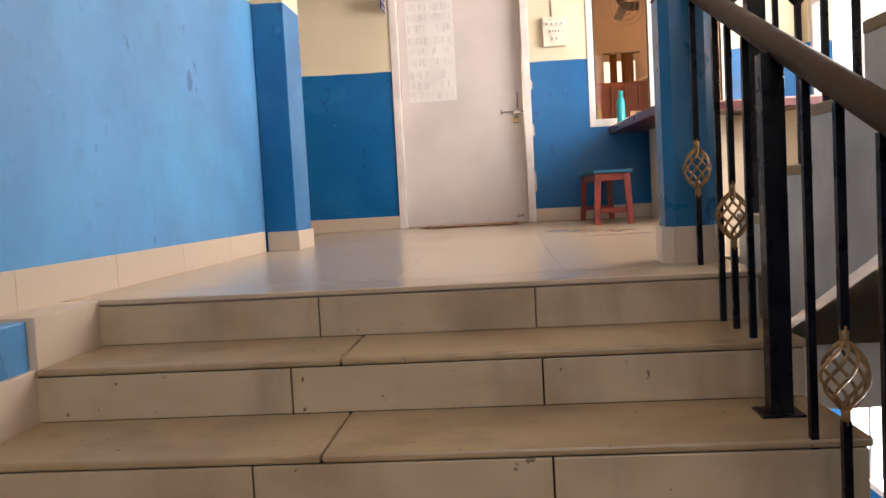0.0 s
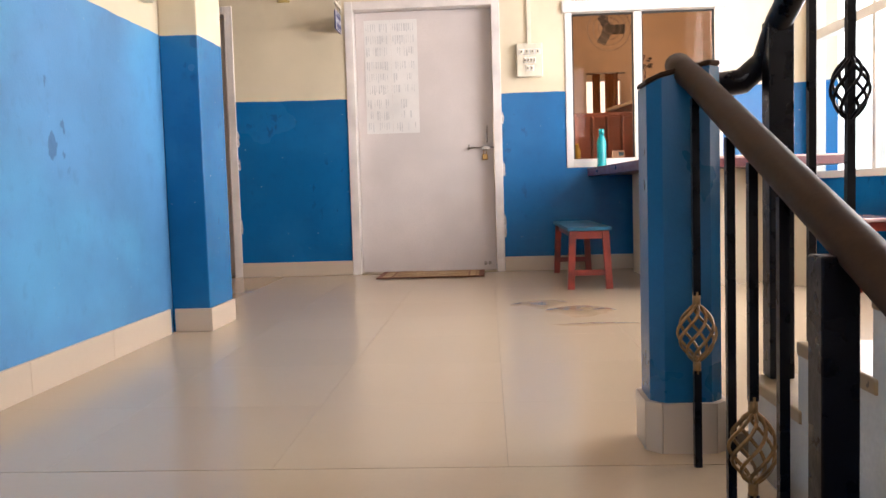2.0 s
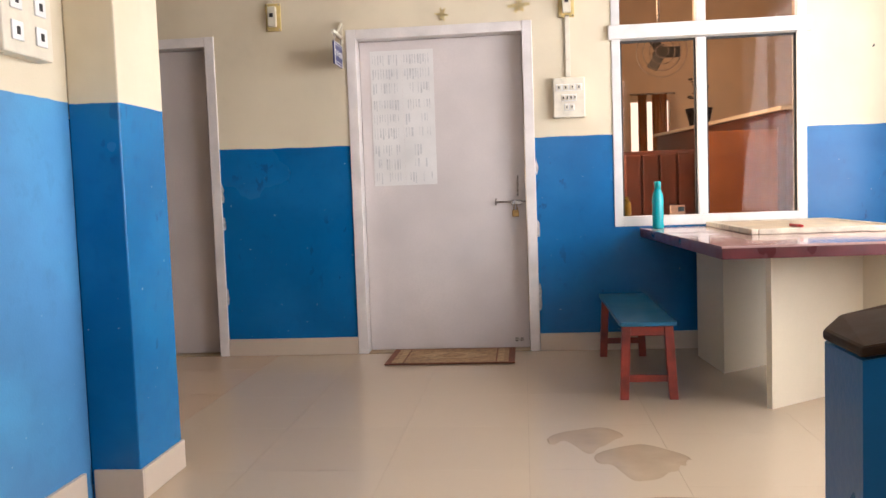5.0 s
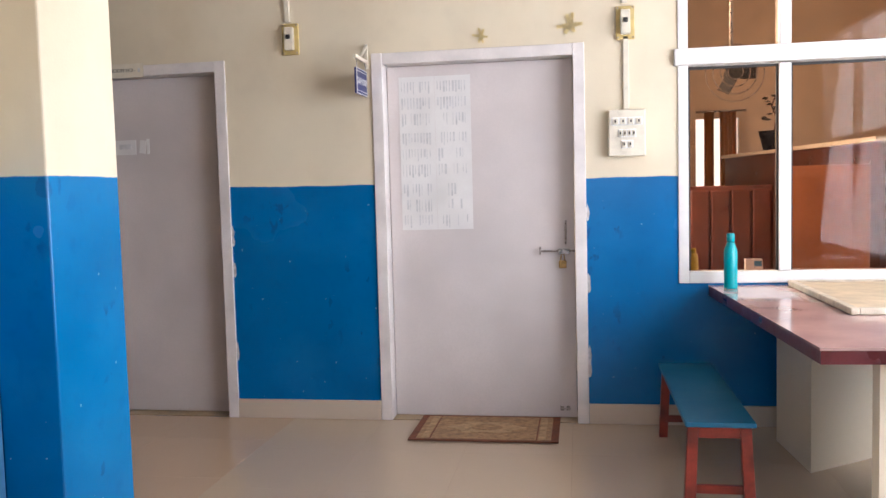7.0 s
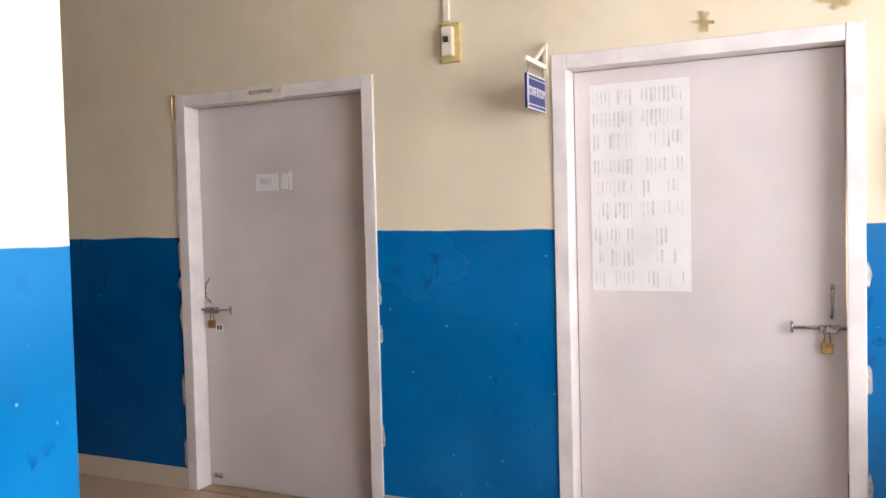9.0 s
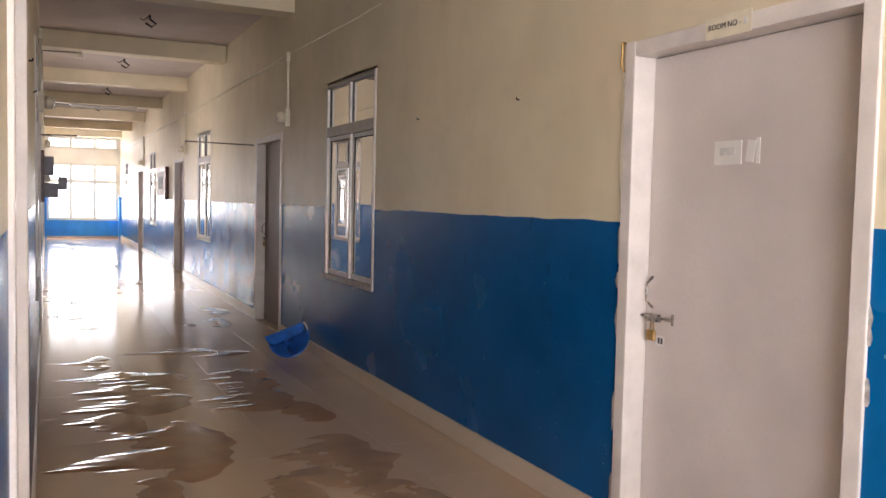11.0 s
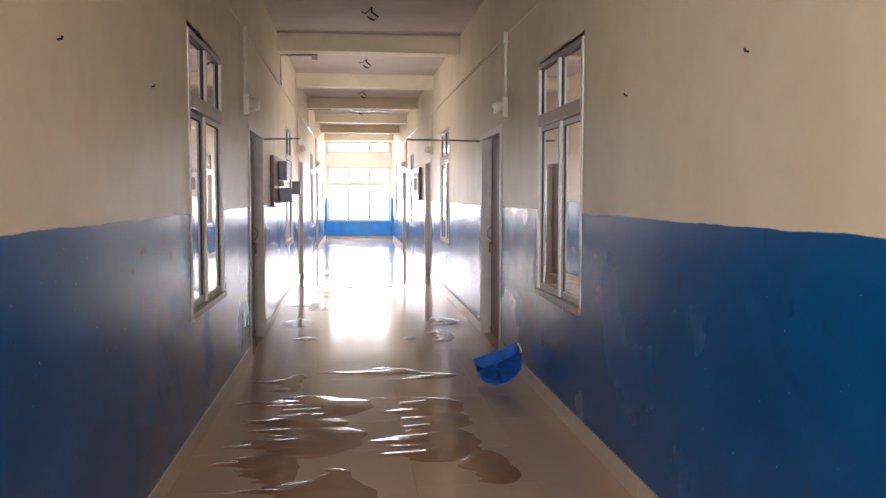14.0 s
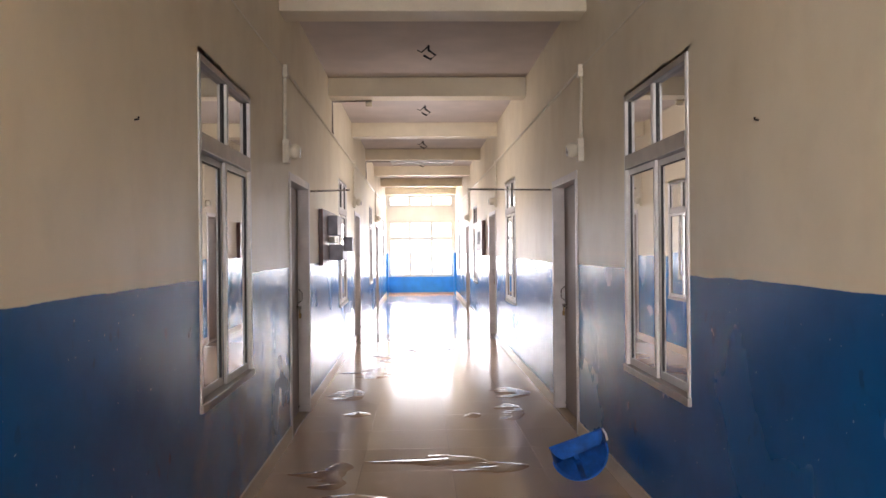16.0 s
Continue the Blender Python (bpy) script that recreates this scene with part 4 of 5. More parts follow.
def bench(at, label, L=1.15, W=0.25, H=0.39, seat=M_BENCHTOP):
    """A low school bench: plank on splayed legs."""
    x, y = at
    b = thing("bench", (x, y, 0), label, "bench", "low benches")
    part("seat", box(x - W / 2, x + W / 2, y - L / 2, y + L / 2, H - 0.022, H, 0.004), seat, b)
    for e in (-1, 1):
        ye = y + e * (L / 2 - 0.05)
        for q in (-1, 1):
            bm = box(-0.022, 0.022, -0.02, 0.02, 0, H - 0.022, 0.003)
            for v in bm.verts:
                f = 1 - v.co.z / (H - 0.022)
                v.co.x += x + q * (W / 2 - 0.035 + 0.018 * f)
                v.co.y += ye + e * 0.015 * f
            part("leg", bm, M_REDWOOD, b)
        part("stretcher", box(x - W / 2 + 0.03, x + W / 2 - 0.03, ye - 0.012, ye + 0.012, 0.085, 0.12, 0.003), M_REDWOOD, b)
        part("apron", box(x - W / 2 + 0.03, x + W / 2 - 0.03, ye - 0.013, ye + 0.013, H - 0.075, H - 0.023, 0.003), M_REDWOOD, b)
    for q in (-1, 1):
        part("side_rail", box(x + q * (W / 2 - 0.045) - 0.01, x + q * (W / 2 - 0.045) + 0.01, y - L / 2 + 0.07, y + L / 2 - 0.07, H - 0.07, H - 0.023, 0.002), M_REDWOOD, b)


bench((1.197, 6.345), "low red oxide bench with a teal seat", 1.16, 0.275, 0.392)
bench((2.78, 6.05), "low red bench by the window", 1.5, 0.30, 0.42, M_TABLETOP)

mat = thing("door_mat", (0.12, 6.955, 0.006), "worn brown patterned mat before the door", "mat")
m_mat1 = plain("mat_brown", (0.17, 0.055, 0.025), 0.95, vary=0.2, scale=30, relief=0.5)
m_mat2 = plain("mat_ochre", (0.36, 0.22, 0.11), 0.95, vary=0.2, scale=30, relief=0.5)
m_mat3 = plain("mat_tan", (0.44, 0.29, 0.15), 0.95, vary=0.2, scale=30, relief=0.5)
mx, my = 0.12, 6.955
part("border", box(mx - 0.405, mx + 0.405, my - 0.25, my + 0.25, 0.0055, 0.011, 0.002), m_mat1, mat)
part("field", box(mx - 0.365, mx + 0.365, my - 0.225, my + 0.225, 0.009, 0.0122), m_mat2, mat)
for e in (-1, 1):
    part("end_stripe", box(mx + e * 0.335, mx + e * 0.30, my - 0.22, my + 0.22, 0.010, 0.0132), m_mat3, mat)
    part("stripe", box(mx + e * 0.292, mx + e * 0.285, my - 0.22, my + 0.22, 0.010, 0.0132), m_mat1, mat)
oval = [(mx + 0.20 * math.cos(a) * (1 + 0.12 * math.cos(6 * a)), my + 0.11 * math.sin(a) * (1 + 0.12 * math.cos(6 * a))) for a in (2 * math.pi * k / 48 for k in range(48))]
part("medallion", prism(bmesh.new(), oval, 0.010, 0.0134), m_mat3, mat)
oval = [(mx + 0.09 * math.cos(a), my + 0.055 * math.sin(a)) for a in (2 * math.pi * k / 32 for k in range(32))]
part("medallion_centre", prism(bmesh.new(), oval, 0.011, 0.0144), m_mat2, mat)


def switchboard(x0, x1, y, z0, z1, rows, label):
    """Surface board with sockets and switches; rows of (z, count, width)."""
    sb = thing("switchboard", ((x0 + x1) / 2, y, z0), label, "switchboard")
    part("box", box(x0, x1, y - 0.05, y, z0, z1, 0.006), M_PLASTIC, sb)
    xm = (x0 + x1) / 2
    for z, n, wd in rows:
        strip = part("plate", box(xm - n * wd / 2, xm + n * wd / 2, y - 0.054, y - 0.05, z - 0.022, z + 0.022, 0.002), M_WHITE, sb)
        for k in range(n):
            xc = xm + (k - (n - 1) / 2) * wd
            sw = part("switch", box(xc - wd * 0.36, xc + wd * 0.36, y - 0.060, y - 0.054, z - 0.017, z + 0.017, 0.002), M_PLASTIC, strip)
            part("slot", box(xc - 0.004, xc + 0.004, y - 0.0615, y - 0.0600, z - 0.007, z + 0.008), M_DARK, strip)
    return sb


switchboard(0.815, 1.015, Y_BACK, 1.51, 1.765, [(1.70, 4, 0.042), (1.635, 4, 0.024), (1.575, 2, 0.032)], "ivory switchboard with sockets and switches on the wall")


def breaker(x, z, label):
    b = thing("breaker_box", (x, Y_BACK, z - 0.09), label, "switch")
    part("back_plate", box(x - 0.05, x + 0.05, Y_BACK - 0.018, Y_BACK, z - 0.09, z + 0.09, 0.004), M_YELLOWED, b, "yellowed plastic base")
    part("breaker", box(x - 0.026, x + 0.026, Y_BACK - 0.055, Y_BACK - 0.018, z - 0.065, z + 0.065, 0.004), M_PLASTIC, b)
    part("toggle", box(x - 0.012, x + 0.012, Y_BACK - 0.066, Y_BACK - 0.055, z - 0.005, z + 0.02, 0.002), M_DARK, b)
    for q in (-1, 1):
        for r in (-1, 1):
            part("screw", tube(bmesh.new(), [(x + q * 0.04, Y_BACK - 0.018, z + r * 0.08), (x + q * 0.04, Y_BACK - 0.021, z + r * 0.08)], 0.005, 8), M_STEEL, b)


breaker(-0.998, 2.25, "yellowed breaker box on the cream wall")
breaker(0.913, 2.237, "yellowed breaker box above the switchboard")


def conduit(name_label, pts, r=0.012, group="conduits"):
    return solid("conduit", tube(bmesh.new(), pts, r, 8), M_PLASTIC, name_label, "conduit", group)


solid("conduit", box(0.90, 0.93, Y_BACK - 0.018, Y_BACK, 1.765, 2.165, 0.002), M_PLASTIC, "flat ivory wiring duct down to the switchboard", "conduit", "wall ducts")
solid("conduit", box(-1.03, -1.0, Y_BACK - 0.018, Y_BACK, 2.35, H_CEIL, 0.002), M_PLASTIC, "flat ivory wiring duct above the breaker", "conduit", "wall ducts")
solid("conduit", box(0.895, 0.925, Y_BACK - 0.018, Y_BACK, 2.345, H_CEIL, 0.002), M_PLASTIC, "flat ivory wiring duct above the breaker", "conduit", "wall ducts")

# board on the stairwell wall
sb = thing("switchboard", (X_STAIR, 4.15, 1.53), "large ivory switchboard on the stairwell wall", "switchboard")
part("box", box(X_STAIR, X_STAIR + 0.055, 4.0, 4.27, 1.53, 1.86, 0.006), M_PLASTIC, sb)
for j, z in enumerate((1.60, 1.695, 1.79)):
    for k in range(2):
        yc = 4.07 + 0.13 * k
        sw = part("switch", box(X_STAIR + 0.055, X_STAIR + 0.062, yc - 0.03, yc + 0.03, z - 0.03, z + 0.03, 0.003), M_WHITE, sb)
        part("slot", box(X_STAIR + 0.062, X_STAIR + 0.064, yc - 0.008, yc + 0.008, z - 0.012, z + 0.012), M_DARK, sw)


def tape_scrap(x, z, r, seed):
    q = random.Random(seed)
    t = thing("tape_scrap", (x, Y_BACK, z), "yellowed scrap of tape stuck on the plaster", "tape", "tape scraps")
    for k in range(6):
        a = k * 1.05 + q.uniform(-0.3, 0.3)
        L = r * q.uniform(0.7, 1.2)
        d = Vector((math.cos(a), 0, math.sin(a)))
        n = Vector((-d.z, 0, d.x)) * r * 0.22
        c = Vector((x, Y_BACK, z))
        bm = bmesh.new()
        y1 = Vector((0, -0.002 - 0.0012 * k, 0))
        y2 = Vector((0, -0.007 - 0.002 * q.random(), 0))
        vs = [bm.verts.new(p) for p in (c + n + y1, c - n + y1, c + d * L - n * 0.6 + y2, c + d * L + n * 0.6 + y2)]
        f = bm.faces.new(vs)
        bmesh.ops.solidify(bm, geom=[f], thickness=0.0008)
        part("strip", bm, M_TAPE, t)


tape_scrap(0.117, 2.21, 0.042, 3)
tape_scrap(0.615, 2.243, 0.065, 5)

# hanging sign by the main door
sg = thing("hanging_sign", (-0.55, 6.98, 1.9), "small navy board reading STAFF ROOM, hung from a wall bracket", "sign")
xs_ = -0.55
m_navy = plain("navy_sign_paint", (0.02, 0.03, 0.16), 0.4)
part("bracket_arm", box(xs_ - 0.009, xs_ + 0.009, 6.85, Y_BACK, 2.085, 2.104), M_PLASTIC, sg)
part("bracket_brace", tube(bmesh.new(), [(xs_, Y_BACK - 0.005, 2.19), (xs_, 6.97, 2.10)], 0.009, 8), M_PLASTIC, sg)
part("bracket_post", box(xs_ - 0.009, xs_ + 0.009, Y_BACK - 0.012, Y_BACK, 2.06, 2.20), M_PLASTIC, sg)
for yy in (6.885, 7.075):
    part("hanger", tube(bmesh.new(), [(xs_, yy, 2.086), (xs_ + 0.004, yy, 2.06), (xs_, yy, 2.035)], 0.003, 6), M_STEEL, sg)
pl = part("board", box(xs_ - 0.006, xs_ + 0.006, 6.86, 7.10, 1.895, 2.037, 0.002), m_navy, sg)
letters("STAFF ROOM", 0.046, M_WHITE, pl, pose(xs_ + 0.0068, 6.98, 1.966, 90, 0, 90) @ Matrix.Diagonal((0.74, 1.15, 1, 1)))
for za, zb in ((1.895, 1.899), (1.912, 1.915), (2.019, 2.022), (2.033, 2.037)):
    part("rim", box(xs_ + 0.006, xs_ + 0.0075, 6.862, 7.098, za, zb), M_WHITE, pl)
for ya, yb in ((6.86, 6.864), (6.872, 6.875), (7.085, 7.088)):
    part("rim", box(xs_ + 0.006, xs_ + 0.0075, ya, yb, 1.899, 2.033), M_WHITE, pl)

for x, y, z, s in ((2.79, Y_BACK, 1.87, 1), (-4.88, Y_BACK, 2.0, 1), (-3.56, Y_BACK, 2.0, 1), (-4.81, Y_LEFT, 2.0, -1), (-3.54, Y_LEFT, 1.99, -1)):
    solid("nail", tube(bmesh.new(), [(x, y, z), (x, y - s * 0.014, z + 0.002), (x, y - s * 0.016, z + 0.012)], 0.004, 6), M_BLACK, "rusty hook nailed into the plaster", "nail", "wall nails")

# ---- office behind the tinted window ----
M_OFFICE = plain("office_plaster", (0.62, 0.50, 0.36), 0.8, vary=0.06)
M_ORANGE = plain("orange_brown_laminate", (0.36, 0.13, 0.045), 0.35, vary=0.12, scale=5)
M_BROWN = plain("dark_brown_wood", (0.10, 0.03, 0.018), 0.35, vary=0.25, scale=8)
bm = wall_mesh("x", 11.8, 0.1, 0.75, 4.2, -0.1, 3.9, [(1.9, 2.35, 1.0, 2.05)])
cube(bm, 0.65, 0.75, 8.8, 11.0, -0.1, 3.9)
cube(bm, 0.65, 0.75, 11.0, 11.9, -0.1, 3.9)
# Unseen side opening, made up to hold the office fill lamp.
cube(bm, 0.65, 0.75, 7.4, 8.8, -0.1, 1.0)
cube(bm, 0.65, 0.75, 7.4, 8.8, 2.6, 3.9)
cube(bm, 4.1, 4.2, 7.32, 11.9, -0.1, 3.9)
cube(bm, 0.65, 4.2, 7.32, 11.9, -0.2, -0.1)
cube(bm, 0.65, 4.2, 7.32, 11.9, 3.9, 4.0)
cube(bm, -1.3, 0.65, 9.0, 9.1, -0.1, 3.9)
cube(bm, -1.3, 0.65, 7.32, 9.1, 3.9, 4.0)
solid("wall_office", bm, M_OFFICE, "plain warm plaster office walls", "wall", kind="structure")
solid("backdrop", box(1.5, 2.9, 12.5, 12.52, 0.4, 2.8), M_SKYGLOW, "bright daylight outside the office window", "backdrop", kind="structure")
solid("office_partition", box(1.97, 2.52, 8.18, 8.22, -0.1, 1.45, 0.006), M_ORANGE, "orange-brown laminate partition panel", "partition")
cab = thing("office_cabinet", (1.7, 8.5, -0.1), "low dark brown wooden cabinet with ribbed doors", "cabinet")
part("body", box(1.40, 1.96, 8.38, 8.8, -0.1, 1.33, 0.006), M_BROWN, cab)
for k in range(4):
    part("door_panel", box(1.41 + 0.137 * k, 1.535 + 0.137 * k, 8.355, 8.38, 0.0, 1.30, 0.01), M_BROWN, cab)
sh = thing("office_counter", (2.5, 9.6, -0.1), "long brown counter with a pale top", "counter")
bm = prism(bmesh.new(), [(2.12, 11.3), (2.62, 8.3), (2.92, 8.3), (2.6, 11.3)], -0.1, 1.60)
part("body", bm, M_BROWN, sh)
part("top", prism(bmesh.new(), [(2.08, 11.32), (2.58, 8.28), (2.94, 8.28), (2.62, 11.32)], 1.60, 1.63), M_PLASTIC, sh)
pot = thing("potted_plant", (2.33, 10.4, 1.63), "small dark plant in a black pot on the counter", "plant")
part("pot", lathe(bmesh.new(), 2.36, 10.2, [(0.09, 1.63), (0.13, 1.78), (0.135, 1.80), (0.11, 1.80)]), M_BLACK, pot)
part("stem", tube(bmesh.new(), [(2.36, 10.2, 1.79), (2.38, 10.2, 1.92), (2.34, 10.2, 2.02), (2.37, 10.2, 2.10)], 0.008, 6), M_BROWN, pot)
q = random.Random(4)
for k in range(14):
    c = Vector((2.36 + q.uniform(-0.09, 0.09), 10.2 + q.uniform(-0.06, 0.06), 1.84 + q.uniform(0, 0.27)))
    bm = bmesh.new()
    bmesh.ops.create_icosphere(bm, subdivisions=1, radius=0.028)
    bmesh.ops.transform(bm, matrix=Matrix.Translation(c) @ Matrix.Rotation(q.uniform(0, 3), 4, "X") @ Matrix.Diagonal((1, 0.7, 0.3, 1)), verts=bm.verts)
    part("leaf", bm, plain("dark_leaf", (0.05, 0.035, 0.02), 0.6) if k == 0 else bpy.data.materials["dark_leaf"], pot)
cu = thing("curtain", (1.95, 11.0, 0.6), "pleated orange-brown window curtain", "curtain")
for xa, xb in ((1.93, 2.03), (2.09, 2.26)):
    bm = bmesh.new()
    row = []
    for k in range(25):
        f = k / 24
        x = xa + (xb - xa) * f
        y = 11.4 + 0.03 * math.sin(f * 25)
        row.append((bm.verts.new((x, y, 0.6)), bm.verts.new((x * 0.97 + 0.06, y, 2.08))))
    for p, r in zip(row, row[1:]):
        bm.faces.new((p[0], r[0], r[1], p[1])).smooth = True
    bmesh.ops.solidify(bm, geom=list(bm.faces), thickness=0.006)
    part("drape", bm, M_CURTAIN, cu)
part("rod", tube(bmesh.new(), [(1.85, 11.4, 2.09), (2.35, 11.4, 2.09)], 0.012, 8), M_STEEL, cu)
fan = thing("wall_fan", (1.75, 8.6, 2.0), "dark fan in a round wire guard on a ceiling rod", "fan")
for rr in (0.20, 0.15, 0.10, 0.05):
    part("guard_ring", tube(bmesh.new(), [(1.74 + rr * math.cos(a), 8.55 - 0.05 * (0.2 - rr) / 0.2, 2.12 + rr * math.sin(a)) for a in (2 * math.pi * k / 24 for k in range(25))], 0.004, 5), M_STEEL, fan)
for k in range(3):
    a = 2.1 * k
    part("blade", box(0.02, 0.15, -0.004, 0.004, -0.045, 0.045, 0.003, Matrix.Translation((1.74, 8.58, 2.12)) @ Matrix.Rotation(a, 4, "Y") @ Matrix.Rotation(0.4, 4, "X")), M_DARK, fan)
part("motor", tube(bmesh.new(), [(1.74, 8.56, 2.12), (1.74, 8.72, 2.12)], 0.05, 14), M_DARK, fan)
part("stem", tube(bmesh.new(), [(1.74, 8.7, 2.12), (1.74, 8.7, 3.9)], 0.015, 8), M_STEEL, fan)

# ---- corridor things ----
for y, s in ((Y_BACK, -1), (Y_LEFT, 1)):
    conduit("ivory wiring pipe along the corridor wall", [(X_END, y + s * 0.014, 2.91), (-8.25, y + s * 0.014, 2.91)])
    solid("cable", tube(bmesh.new(), [(-8.25, y + s * 0.006, 2.93), (-6.2, y + s * 0.006, 2.91), (-2.8, y + s * 0.006, 2.95)], 0.004, 6), M_PLASTIC, "thin pale cable along the corridor wall", "cable", "cables")
    for i in range(4):
        x = -8.25 - PERIOD * i
        if x < X_END + 1:
            continue
        conduit("ivory wiring pipe down to the switch box", [(x, y + s * 0.014, 2.92), (x, y + s * 0.014, 2.36)], 0.016)
        jb = thing("junction_box", (x, y, 2.15), "ivory switch box with a bell beside the door", "switch box", "corridor switch boxes")
        part("box", box(x - 0.05, x + 0.05, y, y + s * 0.05, 2.19, 2.37, 0.005), M_PLASTIC, jb)
        part("cap_box", box(x - 0.03, x + 0.03, y, y + s * 0.04, 2.85, 2.95, 0.005), M_PLASTIC, jb)
        part("bell", tube(bmesh.new(), [(x + 0.02, y + s * 0.05, 2.28), (x + 0.02, y + s * 0.09, 2.28), (x + 0.02, y + s * 0.13, 2.27)], [0.05, 0.06, 0.045], 14), M_PLASTIC, jb)
        part("bell_button", box(x + 0.03, x + 0.045, y + s * 0.13, y + s * 0.14, 2.23, 2.30), M_STEEL, jb)
for y, s, L in ((Y_BACK, -1, 0.80), (Y_LEFT, 1, 0.38)):
    solid("sign_rod", tube(bmesh.new(), [(-9.87, y, 2.085), (-9.87, y + s * L, 2.095)], 0.009, 8), M_STEEL, "thin steel rod standing out over the door", "rod", "door rods")

# electric panel on the corridor wall
ep = thing("electric_panel", (-11.23, Y_LEFT, 1.4), "grey meter panel on a wooden board", "electric panel")
part("backboard", box(-11.83, -10.53, Y_LEFT, Y_LEFT + 0.045, 1.35, 1.95, 0.005), M_BROWN, ep)
m_meter = plain("grey_metal_box", (0.22, 0.21, 0.23), 0.4, 0.3)
part("meter_box", box(-11.63, -11.03, Y_LEFT + 0.045, Y_LEFT + 0.15, 1.68, 1.90, 0.008), m_meter, ep)
part("meter_box", box(-11.73, -11.13, Y_LEFT + 0.045, Y_LEFT + 0.20, 1.40, 1.58, 0.008), m_meter, ep)
part("switch_handle", box(-11.38, -11.18, Y_LEFT + 0.20, Y_LEFT + 0.30, 1.50, 1.66, 0.006), m_meter, ep)
for k in range(3):
    part("fuse", box(-11.63 + 0.2 * k, -11.53 + 0.2 * k, Y_LEFT + 0.045, Y_LEFT + 0.11, 1.60, 1.665, 0.005), M_PLASTIC, ep, "ivory porcelain fuse")
nb = thing("notice_board", (-18.35, Y_BACK, 1.4), "dark framed notice board on the corridor wall", "notice board")
part("frame", box(-19.15, -17.65, Y_BACK - 0.07, Y_BACK, 1.38, 2.05, 0.006), M_BROWN, nb)
part("sheet", box(-19.00, -17.80, Y_BACK - 0.074, Y_BACK - 0.07, 1.47, 1.96), M_PAPER, nb)
part("print", box(-18.75, -18.05, Y_BACK - 0.076, Y_BACK - 0.074, 1.6, 1.85), M_DARK, nb)

for x in (-10.07, -13.58, -17.5, -21.05):
    hk = thing("ceiling_hook", (x, 5.95, H_CEIL), "black fan hook with a stub of wire", "hook", "ceiling hooks")
    bm = tube(bmesh.new(), [(x, 5.95, H_CEIL), (x, 5.95, H_CEIL - 0.05), (x, 6.02, H_CEIL - 0.10), (x, 5.97, H_CEIL - 0.14), (x, 5.90, H_CEIL - 0.10)], 0.012, 6)
    part("hook", bm, M_BLACK, hk)
    part("wire", tube(bmesh.new(), [(x, 5.95, H_CEIL - 0.01), (x, 5.88, H_CEIL - 0.07), (x, 5.84, H_CEIL - 0.05)], 0.007, 5), M_BLACK, hk)

tl = thing("tube_light_bracket", (-11.9, Y_LEFT, 3.4), "bare steel tube light bracket on a wall arm", "lamp bracket")
part("arm", tube(bmesh.new(), [(-11.9, Y_LEFT + 0.02, 2.91), (-11.9, Y_LEFT + 0.02, 3.30), (-11.9, Y_LEFT + 0.50, 3.31)], 0.011, 8), M_STEEL, tl)
part("holder", box(-11.93, -11.87, Y_LEFT + 0.42, Y_LEFT + 0.50, 3.24, 3.30, 0.005), M_PLASTIC, tl)
tl = thing("tube_light", (-18.6, 5.9, 3.4), "unlit white tube light across the corridor", "lamp")
part("batten", box(-18.63, -18.57, 5.30, 6.59, 3.25, 3.29, 0.004), M_WHITE, tl)
part("tube", tube(bmesh.new(), [(-18.60, 5.33, 3.225), (-18.60, 6.56, 3.225)], 0.013, 10), M_WHITE, tl)
part("arm", tube(bmesh.new(), [(-18.60, Y_LEFT + 0.02, 2.91), (-18.60, Y_LEFT + 0.02, 3.27), (-18.60, 5.31, 3.27)], 0.011, 8), M_STEEL, tl)

# blue dustpan tipped against the wall
dp = thing("dustpan", (-7.25, 6.88, 0), "blue plastic dustpan with a slit hood tipped against the wall", "dustpan")
T = Matrix.Translation((-7.25, 6.88, 0.165)) @ Matrix.Rotation(radians(-8), 4, "Z") @ Matrix.Rotation(radians(21), 4, "X") @ Matrix.Rotation(radians(-32), 4, "Y")


def bowl(a, b, r):
    """A point of the pan: a across, b up, r toward the open front."""
    return T @ (Vector((r, a, b)) * 1.1)


def half_round(w, h, top, n=18):
    return [(w * math.cos(math.pi * k / n), top - h * math.sin(math.pi * k / n)) for k in range(n + 1)]


front, back = half_round(0.168, 0.165, 0.0), half_round(0.172, 0.13, 0.14)
bm = bmesh.new()
rows = []
for (a, b), (c, d) in zip(front, back):
    rows.append([bm.verts.new(bowl(a + (c - a) * f, b + (d - b) * f - 0.02 * math.sin(math.pi * f), -0.15 * f)) for f in (0, 0.25, 0.5, 0.75, 1.0)])
for p, r in zip(rows, rows[1:]):
    for k in range(4):
        bm.faces.new((p[k], r[k], r[k + 1], p[k + 1])).smooth = True
bmesh.ops.solidify(bm, geom=list(bm.faces), thickness=0.005)
part("pan", bm, M_BAG, dp)
bm = bmesh.new()
near = [bm.verts.new(bowl(a, b, -0.146)) for a, b in back]
far = [bm.verts.new(bowl(a, b, -0.153)) for a, b in back]
bm.faces.new(near)
bm.faces.new(far[::-1])
for k in range(len(near)):
    m_ = (k + 1) % len(near)
    bm.faces.new((near[m_], near[k], far[k], far[m_]))
part("back_panel", bm, M_BAG, dp)
part("back_lip", tube(bmesh.new(), [bowl(a, 0.142, -0.148) for a in (-0.176, -0.06, 0.06, 0.176)], 0.008, 8), M_BAG, dp)
part("front_rim", tube(bmesh.new(), [bowl(a, b, 0.002) for a, b in front], 0.007, 8), M_BAG, dp)
